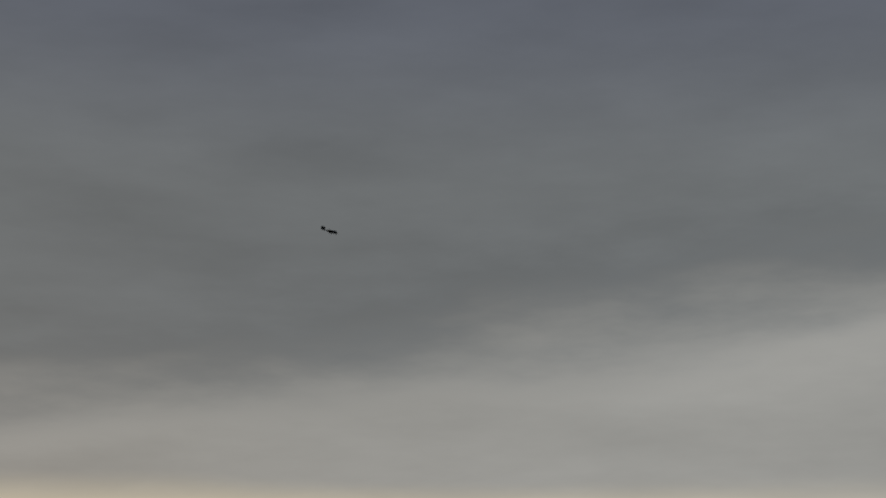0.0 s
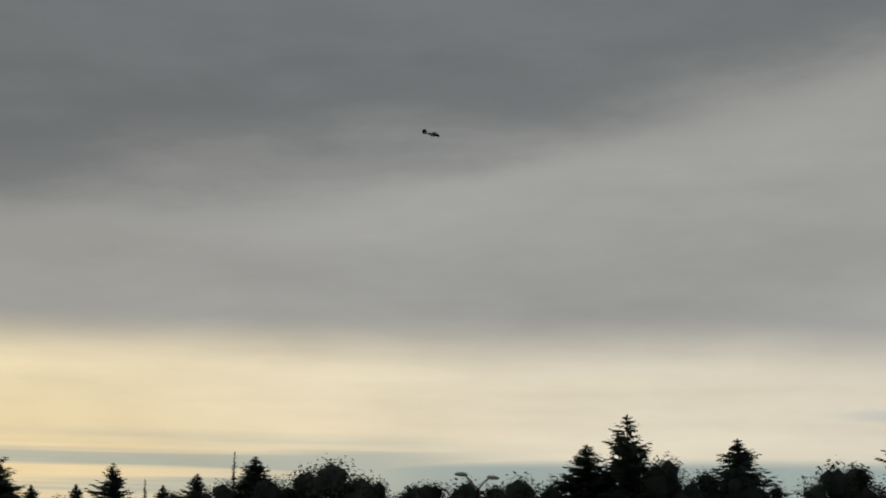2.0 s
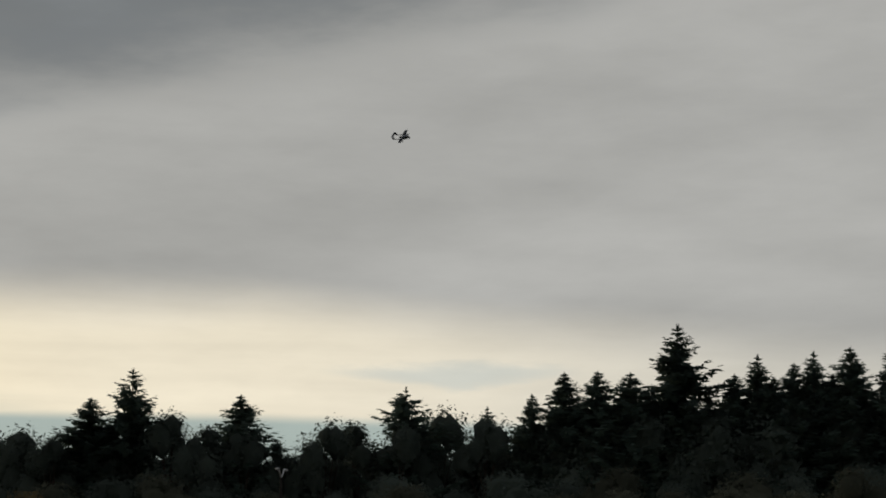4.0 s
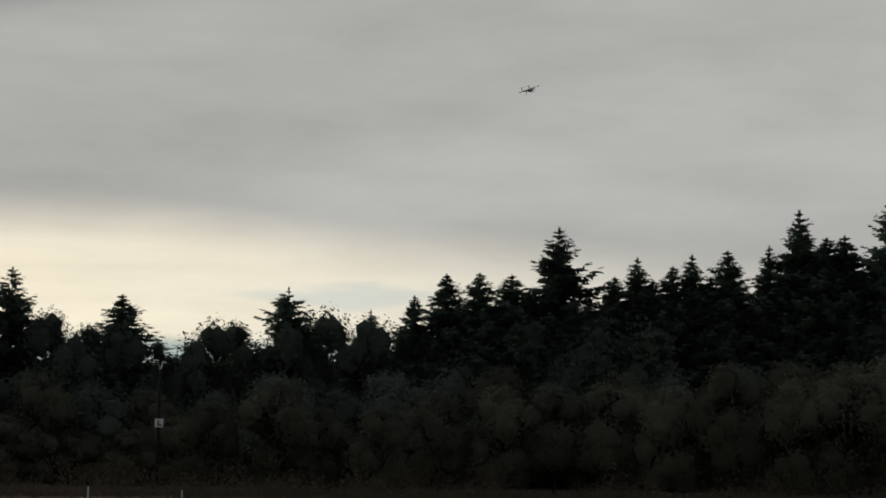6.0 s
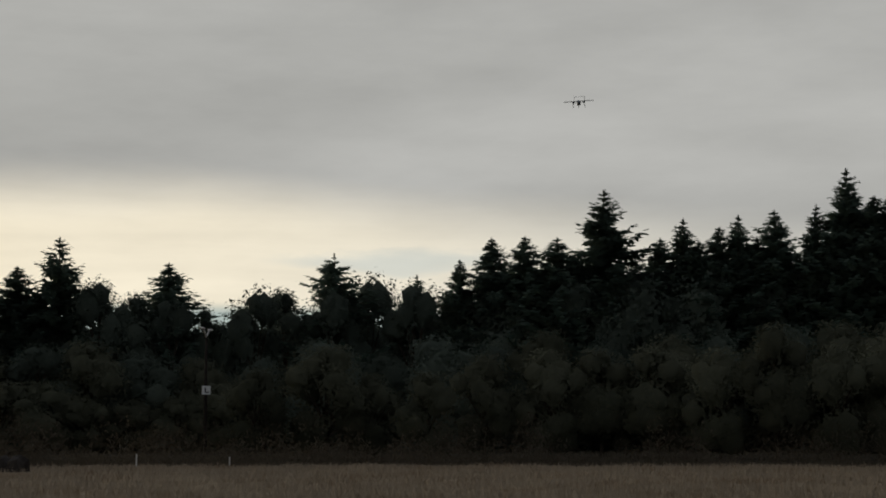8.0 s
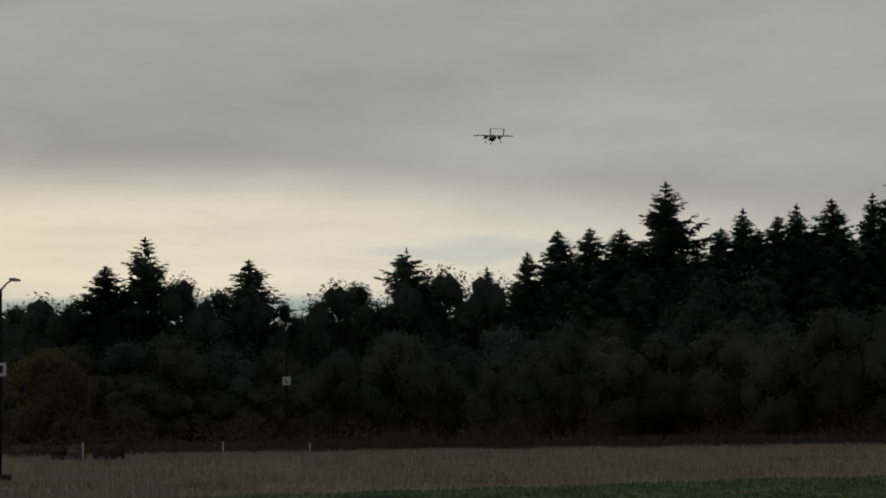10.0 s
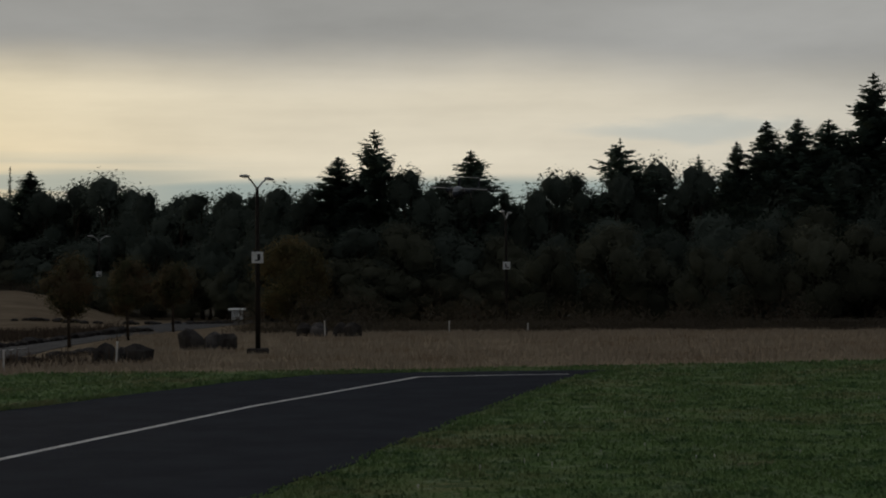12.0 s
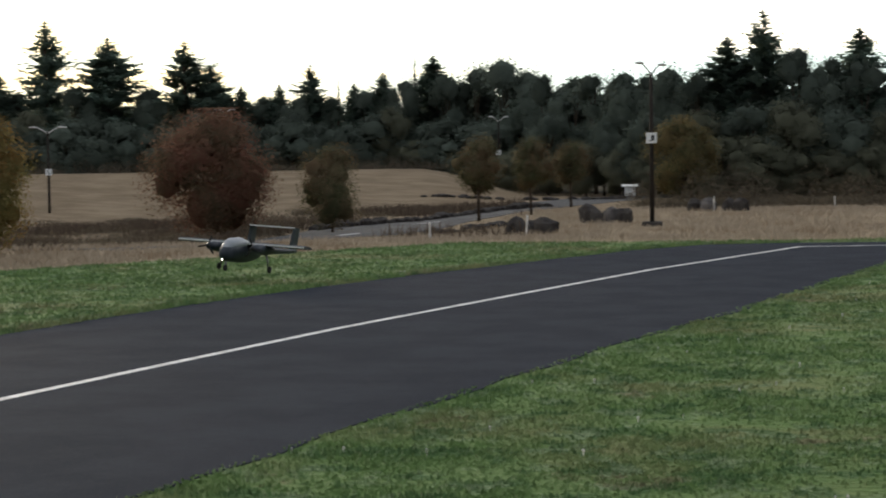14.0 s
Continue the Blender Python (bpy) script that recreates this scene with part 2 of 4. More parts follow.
M_OLIVE = material("olive_leaves", leafy((0.120, 0.128, 0.093), (0.149, 0.153, 0.106)), 1.0, spec=0.03, thin=0.5)
M_RED = material("red_leaves", turning((0.222, 0.109, 0.079), (0.147, 0.117, 0.075), (0.246, 0.147, 0.098)), 1.0, spec=0.03, thin=0.5)
M_ORANGE = material("orange_leaves", turning((0.106, 0.112, 0.062), (0.167, 0.116, 0.070), (0.184, 0.154, 0.090)), 1.0, spec=0.03, thin=0.5)
M_YELLOW = material("yellow_leaves", turning((0.163, 0.153, 0.062), (0.267, 0.163, 0.062), (0.273, 0.227, 0.094)), 1.0, spec=0.03, thin=0.5)
M_LINDEN = material("olive_yellow_leaves", turning((0.115, 0.116, 0.062), (0.196, 0.143, 0.070), (0.210, 0.182, 0.087)), 1.0, spec=0.03, thin=0.5)
M_SCRUB = material("dry_scrub", leafy((0.105, 0.090, 0.066), (0.150, 0.126, 0.094)), 0.9, spec=0.05, thin=0.5)
M_POLE = material("brown_steel", two_tone((0.018, 0.015, 0.013), (0.034, 0.028, 0.024), 3.0, 12.0), 0.9, (20.0, 0.002), 0.0, 0.15)
M_LAMP = material("pale_metal", two_tone((0.50, 0.50, 0.48), (0.66, 0.66, 0.64), 5.0), 0.45, None, 0.2)
M_SIGN = material("white_sign", two_tone((0.66, 0.68, 0.68), (0.78, 0.80, 0.80), 3.0), 0.5)
M_INK = material("dark_ink", two_tone((0.02, 0.022, 0.025), (0.04, 0.04, 0.045), 6.0), 0.6)
M_STONE = material("grey_stone", two_tone((0.052, 0.047, 0.045), (0.150, 0.135, 0.126), 2.2, 15.0), 0.95, (7.0, 0.05), spec=0.2)
M_DARKSTONE = material("dark_stone", two_tone((0.030, 0.026, 0.024), (0.070, 0.062, 0.056), 2.2, 15.0), 0.95, (7.0, 0.05), spec=0.2)
M_WHITE = material("white_plastic", two_tone((0.62, 0.61, 0.58), (0.75, 0.74, 0.71), 4.0, 10.0), 0.6)
M_HULL = material("grey_green_paint", two_tone((0.016, 0.022, 0.030), (0.029, 0.037, 0.049), 1.6, 9.0), 0.5, (6.0, 0.002), spec=0.3)
M_WING = material("wing_paint", two_tone((0.022, 0.026, 0.028), (0.040, 0.045, 0.048), 1.3, 7.0), 0.5, (5.0, 0.002), spec=0.3)
# pale base colour stands in for the sky's reflection on the wing edges
M_EDGE_GLINT = material("edge_sky_glint", two_tone((0.50, 0.50, 0.48), (0.62, 0.62, 0.60), 4.0), 0.4)
M_RUBBER = material("black_rubber", two_tone((0.012, 0.012, 0.012), (0.025, 0.025, 0.025), 8.0), 0.85)
M_STRUT = material("bare_metal", two_tone((0.16, 0.16, 0.16), (0.26, 0.26, 0.26), 8.0), 0.45, None, 0.9)
# dark glass lightened in base colour to stand for its sky highlight
M_CANOPY = material("highlit_glass", two_tone((0.213, 0.234, 0.252), (0.292, 0.311, 0.331), 3.0), 0.30, None, 0.0, 0.5)
M_GLOW = bpy.data.materials.new("landing_light_glow")
M_GLOW.use_nodes = True
gn = Nodes(M_GLOW.node_tree)
ge = gn.add("ShaderNodeEmission")
gn.put(ge.inputs[0], rgb(1.0, 0.93, 0.78)), gn.put(ge.inputs[1], 7.0)
gn.put(gn.add("ShaderNodeOutputMaterial").inputs[0], ge.outputs[0])


# ---------------------------------------------------------------- mesh helpers
def mesh_of(name, verts, faces, smooth=False):
    me = bpy.data.meshes.new(name)
    me.from_pydata(verts, [], faces)
    if smooth:
        me.polygons.foreach_set("use_smooth", [True] * len(me.polygons))
    me.update()
    return me


def part(name, bm, mat, parent=None, label="", at=None, smooth=False):
    """Links a bmesh, or a mesh, as one object under a thing or a part."""
    if isinstance(bm, bpy.types.Mesh):
        me = bm
    else:
        me = bpy.data.meshes.new(name)
        bmesh.ops.recalc_face_normals(bm, faces=bm.faces)
        bm.to_mesh(me)
        bm.free()
        if smooth:
            me.polygons.foreach_set("use_smooth", [True] * len(me.polygons))
    if not me.materials:
        me.materials.append(mat)
    ob = new(name, me)
    if parent:
        ob.parent = parent
    if at is not None:
        ob.matrix_basis = at
    return tagged(ob, label)


def thing(name, at, label, category, group=""):
    ob = new(name)
    ob.empty_display_size = 0.3
    ob.matrix_basis = at
    return tagged(ob, label, category, group)


def box(bm, sx, sy, sz, m=None, bevel=0.0):
    """A box centred in x and y that stands on z = 0."""
    r = bmesh.ops.create_cube(bm, size=1.0, matrix=(m or Matrix()) @ Matrix.Translation((0, 0, sz / 2)) @ Matrix.Diagonal((sx, sy, sz, 1)))
    if bevel:
        edges = list({e for v in r["verts"] for e in v.link_edges})
        bmesh.ops.bevel(bm, geom=edges, offset=bevel, segments=2, affect="EDGES", profile=0.6)
    return bm


def tube(bm, path, sides=8):
    """A tube along (point, radius) rows, closed at its ends."""
    rings = []
    for i, (p, r) in enumerate(path):
        a, b = Vector(path[max(i - 1, 0)][0]), Vector(path[min(i + 1, len(path) - 1)][0])
        q = (b - a).to_track_quat("Z", "Y")
        rings.append([bm.verts.new(Vector(p) + q @ Vector((math.cos(k * math.tau / sides) * r, math.sin(k * math.tau / sides) * r, 0))) for k in range(sides)])
    for lo, hi in zip(rings, rings[1:]):
        for k in range(sides):
            bm.faces.new((lo[k], lo[(k + 1) % sides], hi[(k + 1) % sides], hi[k]))
    bm.faces.new(rings[0][::-1]), bm.faces.new(rings[-1])
    return bm


def loft(bm, sections, sides=16, power=2.0):
    """A closed body along y through (y, z, half width, half height) sections."""
    rings = []
    for y, z, hw, hh in sections:
        ring = []
        for k in range(sides):
            a = k * math.tau / sides
            c, s = math.cos(a), math.sin(a)
            ring.append(bm.verts.new((math.copysign(abs(c) ** (2 / power), c) * hw, y, z + math.copysign(abs(s) ** (2 / power), s) * hh)))
        rings.append(ring)
    for lo, hi in zip(rings, rings[1:]):
        for k in range(sides):
            bm.faces.new((lo[k], lo[(k + 1) % sides], hi[(k + 1) % sides], hi[k]))
    bm.faces.new(rings[0][::-1]), bm.faces.new(rings[-1])
    return bm


def smooth01(v, a, b):
    t = min(1.0, max(0.0, (v - a) / (b - a)))
    return t * t * (3 - 2 * t)


def polar(az, d):
    return math.sin(radians(az)) * d, math.cos(radians(az)) * d


def height(x, y):
    """The land: flat field, a dip along the road and a low dry hill on the left, woods beyond."""
    d = math.hypot(x, y)
    az = math.degrees(math.atan2(x, y))
    left = smooth01(-az, 7.0, 11.0) * smooth01(y, 10, 30)
    far_left = smooth01(-az, 14.0, 20.0)
    z = -(0.28 + 0.5 * far_left) * left * smooth01(d, 44, 62) + (2.05 + 0.5 * far_left) * left * smooth01(d, 86, 112)
    z += 0.03 * noise.noise((x * 0.25, y * 0.25, 0)) * smooth01(d, 30, 50)
    return z


# ---------------------------------------------------------------- ground
def build_ground():
    verts, faces = [], []
    angles = [-180 + 6 * i for i in range(24)] + [-36 + 0.9 * i for i in range(80)] + [36 + 6 * i for i in range(24)]
    rings = [0.5, 3, 6, 9, 12, 15, 18, 21, 24, 28, 32, 36] + [40 + 2 * i for i in range(45)] + [132, 140, 155, 180, 230, 320, 500, 900, 1700, 3000, 4500]
    for d in rings:
        for a in angles:
            x, y = polar(a, d)
            verts.append((x, y, height(x, y)))
    n = len(angles)
    for i in range(len(rings) - 1):
        for k in range(n):
            a, b = i * n + k, i * n + (k + 1) % n
            faces.append((a, b, b + n, a + n))
    faces.append(tuple(range(n)))
    g = new("ground", mesh_of("ground", verts, [f[::-1] for f in faces]))
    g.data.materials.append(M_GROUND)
    tagged(g, "mown green lawn turning to dry straw-coloured grass towards the woods", "ground", kind="structure")


RUNWAY_FAR = [(-20.0, -40.0), (-12.0, 4.0), (-10.3, 14.5), (-9.1, 19.9), (-8.3, 23.9), (-7.4, 27.5), (-6.2, 31.0), (-4.7, 35.0), (-2.8, 39.8), (-1.3, 42.2), (0.9, 42.9)]
RUNWAY_NEAR = [(-12.5, -40.0), (-4.9, 2.0), (-3.9, 9.2), (-3.2, 12.2), (-2.45, 15.4), (-1.5, 19.2), (-0.2, 24.0), (1.2, 29.6), (2.4, 34.5), (4.2, 41.0), (5.2, 43.2)]
LINE = [(-16.3, -40.0), (-8.6, 5.0), (-6.5, 14.2), (-5.9, 17.1), (-5.05, 21.0), (-3.6, 26.5), (-1.95, 32.5), (0.9, 40.9)]


def strip(name, left, right, top, thick, mat):
    """A slab between two edge lines."""
    bm = bmesh.new()
    rows = []
    for (ax, ay), (bx, by) in zip(left, right):
        row = []
        for f in (0, 0.25, 0.5, 0.75, 1):
            x, y = ax + (bx - ax) * f, ay + (by - ay) * f
            row.append(bm.verts.new((x, y, height(x, y) + top)))
        rows.append(row)
    top_faces = []
    for lo, hi in zip(rows, rows[1:]):
        for k in range(4):
            top_faces.append(bm.faces.new((lo[k], lo[k + 1], hi[k + 1], hi[k])))
    r = bmesh.ops.extrude_face_region(bm, geom=top_faces)
    bmesh.ops.translate(bm, verts=[v for v in r["geom"] if isinstance(v, bmesh.types.BMVert)], vec=(0, 0, -thick))
    return part(name, bm, mat)


def finer(line, n):
    """The same line with n points a stretch."""
    out = []
    for (ax, ay), (bx, by) in zip(line, line[1:]):
        out += [(ax + (bx - ax) * i / n, ay + (by - ay) * i / n) for i in range(n)]
    return out + [line[-1]]


def wobble(line, amount, seed):
    return [(x + amount * noise.noise((x * 0.9, y * 0.9, seed)), y + amount * noise.noise((x * 0.9, y * 0.9, seed + 9))) for x, y in line]


def offset(line, by):
    out = []
    for i, (x, y) in enumerate(line):
        a, b = line[max(i - 1, 0)], line[min(i + 1, len(line) - 1)]
        dx, dy = b[0] - a[0], b[1] - a[1]
        l = math.hypot(dx, dy)
        out.append((x - dy / l * by, y + dx / l * by))
    return out


def build_runway():
    run = strip("runway", wobble(finer(RUNWAY_FAR, 6), 0.12, 1), wobble(finer(RUNWAY_NEAR, 6), 0.14, 5), 0.008, 0.10, M_ASPHALT)
    tagged(run, "narrow dark asphalt model-aircraft runway with worn edges", "runway", kind="structure")
    fine = finer(LINE, 5)
    a = strip("runway_line", offset(fine, 0.055), offset(fine, -0.055), 0.013, 0.006, M_PAINT)
    tagged(a, "worn white painted line along the asphalt runway", "road marking", kind="structure")
    end = finer([(0.95, 40.85), (2.8, 41.3), (4.05, 41.4)], 3)
    b = strip("runway_line", offset(end, 0.05), offset(end, -0.05), 0.013, 0.006, M_PAINT)
    tagged(b, "worn white painted line across the runway's end", "road marking", kind="structure")
    road = finer([(-17.5, 42.0), (-13.6, 51.0), (-13.4, 58.0), (-13.0, 65.0), (-11.6, 74.0), (-9.8, 86.0), (-7.6, 98.0), (-2.0, 108.0)], 5)
    r = strip("road", offset(road, 2.4), offset(road, -2.2), 0.02, 0.15, M_ROAD)
    tagged(r, "grey park road winding through dry grass", "road", kind="structure")
    for dash in ([(-13.1, 54.2), (-12.95, 56.4)], [(-12.75, 65.2), (-12.45, 68.4)]):
        fine = finer(dash, 4)
        d = strip("road_line", offset(fine, 0.09), offset(fine, -0.09), 0.026, 0.005, M_PAINT)
        tagged(d, "worn pale dash painted on the park road", "road marking", kind="structure")


build_ground()
build_runway()


def is_dry(x, y):
    return y > min(44.2 + 0.2 * max(x, 0.0), 55.8 + 1.52 * x)


def on_strip(x, y):
    def edge(line):
        for (ax, ay), (bx, by) in zip(line, line[1:]):
            if ay <= y <= by:
                return ax + (bx - ax) * (y - ay) / (by - ay)
        return None
    a, b = edge(RUNWAY_FAR), edge(RUNWAY_NEAR)
    if a is None and 42.2 <= y <= 43.2:
        a = 0.9
    return a is not None and b is not None and a + 0.05 < x < b - 0.05


def blades(name, mat, spots, tall, wide, label, category):
    """Grass as one mesh of bent blades; spots gives points of the plan."""
    rnd = random.Random(len(spots))
    verts, faces, turned = [], [], []
    for x, y, s in spots:
        z, h, a = height(x, y), tall * s * rnd.uniform(0.5, 1.25), rnd.uniform(-math.pi / 2, math.pi / 2)
        wx, wy = math.cos(a) * wide * s / 2, math.sin(a) * wide * s / 2
        lx, ly = rnd.gauss(0, 0.35) * h, rnd.gauss(0, 0.35) * h
        i = len(verts)
        verts += [(x - wx, y - wy, z - 0.01), (x + wx, y + wy, z - 0.01), (x + wx * 0.6 + lx * 0.4, y + wy * 0.6 + ly * 0.4, z + h * 0.6),
                  (x - wx * 0.6 + lx * 0.4, y - wy * 0.6 + ly * 0.4, z + h * 0.6), (x + lx, y + ly, z + h)]
        faces += [(i, i + 1, i + 2, i + 3), (i + 3, i + 2, i + 4)]
        turned += [(math.sin(a) * 0.45, -math.cos(a) * 0.45, 0.9)] * 5
    g = new(name, mesh_of(name, verts, faces))
    g.data.polygons.foreach_set("use_smooth", [True] * len(faces))
    g.data.normals_split_custom_set_from_vertices(turned)   # blades shade as a soft turf
    g.data.materials.append(mat)
    return tagged(g, label, category, kind="stuff")


def grass():
    rnd = random.Random(4)
    lawn, straw = [], []
    while len(lawn) < 120000:                     # short mown grass, denser near the viewer
        d = 8 + 46 * rnd.random() ** 1.5
        x, y = polar(rnd.uniform(-27, 17 if d < 26 else 27), d)
        if not on_strip(x, y) and not is_dry(x, y) and noise.noise((x * 0.8, y * 0.8, 2)) > rnd.uniform(-0.7, 0.25):
            lawn.append((x, y, 0.6 + 0.025 * d))
    while len(straw) < 52000:                    # tall dry grass along the lawn and over the field
        x, y = polar(rnd.uniform(-27, 26), 30 + 46 * rnd.random() ** 1.6)
        if is_dry(x, y) and (x < -16 or x > -9.5 or y < 47):
            straw.append((x, y, 0.9 if noise.noise((x * 0.4, y * 0.4, 5)) > -0.1 else 0.55))
    lip = []
    for line, side in ((RUNWAY_FAR, 1), (RUNWAY_NEAR, -1)):
        pts = finer(line, 40)
        for x, y in offset(pts, 0.16 if side > 0 else -0.27):
            if 8 < math.hypot(x, y) < 46:
                for _ in range(16):
                    lip.append((x + rnd.gauss(0, 0.10), y + rnd.gauss(0, 0.10), rnd.uniform(0.6, 1.2) * (1.5 if side > 0 else 0.8)))
    brown = []
    while len(brown) < 26000:                    # withered brown growth in the dip and along the road's foot
        x, y = polar(rnd.uniform(-26, -7.5), 48 + 40 * rnd.random())
        road = -13.4 + 0.0055 * max(0.0, y - 56) ** 2
        if abs(x - road) > 2.9 and (x < road or rnd.random() < 0.12) and noise.noise((x * 0.16, y * 0.10, 8)) > rnd.uniform(-0.05, 0.25) and is_dry(x, y):
            brown.append((x, y, rnd.uniform(0.5, 1.3)))
    blades("brown_growth", M_WITHER, brown, 0.34, 0.05, "withered brown weeds in the dip beside the road", "weeds")
    blades("edge_grass", M_BLADE, lip, 0.055, 0.02, "longer green grass along the runway's edges", "grass")
    blades("lawn_grass", M_BLADE, lawn, 0.030, 0.030, "short mown green grass blades on the lawn", "grass")
    blades("dry_grass", M_STRAW, straw, 0.18, 0.036, "tall dry straw-coloured grass along the field", "grass")
    verts, faces = [], []
    for _ in range(110):
        x, y = polar(rnd.uniform(-20, 14), rnd.uniform(9, 34))
        if on_strip(x, y) or is_dry(x, y):
            continue
        r, i = rnd.uniform(0.004, 0.010), len(verts)
        z = rnd.uniform(0.03, 0.06)
        verts += [(x + r, y, z), (x, y + r, z), (x - r, y, z), (x, y - r, z), (x, y, z + r), (x, y, 0)]
        faces += [(i, i + 1, i + 4), (i + 1, i + 2, i + 4), (i + 2, i + 3, i + 4), (i + 3, i, i + 4), (i, i + 5, i + 1), (i + 2, i + 5, i + 3)]
    f = new("clover_flowers", mesh_of("clover_flowers", verts, faces))
    f.data.materials.append(M_CLOVER)
    tagged(f, "tiny pale clover heads scattered over the lawn", "flowers", kind="stuff")


grass()


# ---------------------------------------------------------------- trees
def conifer_meshes(seed, tall, reach, gaps, droop, bare=0.12, whorl=0.30, slope=0.4):
    """Trunk and crown of a fir: tiers of drooping boughs, each set with needle sprays."""
    rnd = random.Random(seed)
    bm = bmesh.new()
    tube(bm, [((0, 0, -0.3), tall * 0.017), ((0.02, 0, tall * 0.4), tall * 0.011), ((0, 0.02, tall * 0.8), tall * 0.005), ((0, 0, tall * 0.985), 0.012)], 7)
    verts, faces, outward = [], [], []

    def spray(p, u, v, l, wdt):
        i = len(verts)
        away = Vector((p.x, p.y, 0.0))
        away = (away.normalized() if away.length > 1e-6 else u) * 0.8 + Vector((0, 0, 0.45))
        if u.cross(v).dot(away) < 0:
            v = -v
        outward.extend([away.normalized()] * 4)
        tip = p + u * l
        side = v * wdt
        verts.extend((p - side * 0.25, p + u * l * 0.45 - side, tip, p + u * l * 0.5 + side))
        faces.append((i, i + 1, i + 2, i + 3))

    z = tall * bare
    lop = rnd.uniform(0, math.tau)
    while z < tall * 0.988:
        f = (z - tall * bare) / (tall * (1 - bare))
        r = reach * (1 - math.exp(-slope * (tall - z) / reach)) * rnd.uniform(0.84, 1.1) + 0.05
        for k in range(rnd.randint(7, 10)):
            if rnd.random() < gaps:
                continue
            a = rnd.uniform(0, math.tau)
            l = r * rnd.uniform(0.5, 1.2) * (1 + 0.16 * math.cos(a - lop) + 0.14 * math.sin(3 * a + z * 1.7))
            out = Vector((math.cos(a), math.sin(a), 0))
            across = Vector((-math.sin(a), math.cos(a), 0))
            base = Vector((0, 0, z + rnd.uniform(-0.26, 0.26) * (max(0.42, 1 - f) if f < 0.93 else 0.1)))
            sag = droop * rnd.uniform(0.6, 1.5)
            n = max(3, int(l / 0.19))
            for j in range(n):
                s = (j + 0.6) / n
                p = base + out * l * s * 0.92 + Vector((0, 0, -sag * l * s * (1.35 - s) + 0.22 * l * s * s))
                size = (0.20 + 0.22 * (1 - s)) * (0.10 + 0.90 * min(1, r))
                tilt = Vector((0, 0, rnd.uniform(-0.5, 0.25)))
                spray(p, (out + across * rnd.uniform(0.3, 1.1) + tilt).normalized(), (across + Vector((0, 0, rnd.uniform(-0.8, 0.8)))).normalized(), size * 1.5, size * 0.45)
                spray(p, (out - across * rnd.uniform(0.3, 1.1) + tilt).normalized(), (across + Vector((0, 0, rnd.uniform(-0.8, 0.8)))).normalized(), size * 1.5, size * 0.45)
                spray(p, Vector((rnd.uniform(-0.4, 0.4), rnd.uniform(-0.4, 0.4), -1)).normalized(), across, size * 1.1, size * 0.5)
            tip = base + out * l + Vector((0, 0, -sag * l * 0.35 + 0.22 * l))
            spray(tip - out * 0.1, (out + Vector((0, 0, 0.25))).normalized(), across, 0.04 + 0.24 * min(1, r), 0.02 + 0.05 * min(1, r))
        z += whorl * (0.50 + 0.65 * (1 - f)) * rnd.uniform(0.8, 1.25)
    for k in range(5):
        spray(Vector((0, 0, tall * 0.965)), Vector((rnd.uniform(-0.15, 0.15), rnd.uniform(-0.15, 0.15), 1)).normalized(), Vector((math.cos(k), math.sin(k), 0)), tall * 0.035, 0.03)
    crown = mesh_of("crown", [tuple(v) for v in verts], faces)
    crown.polygons.foreach_set("use_smooth", [True] * len(faces))
    crown.normals_split_custom_set_from_vertices(outward)
    return bm, crown


def unit_ball():
    bm = bmesh.new()
    bmesh.ops.create_icosphere(bm, subdivisions=1, radius=1.0)
    out = [v.co.copy() for v in bm.verts], [tuple(v.index for v in f.verts) for f in bm.faces]
    bm.free()
    return out


BALL_POINTS, BALL_FACES = unit_ball()


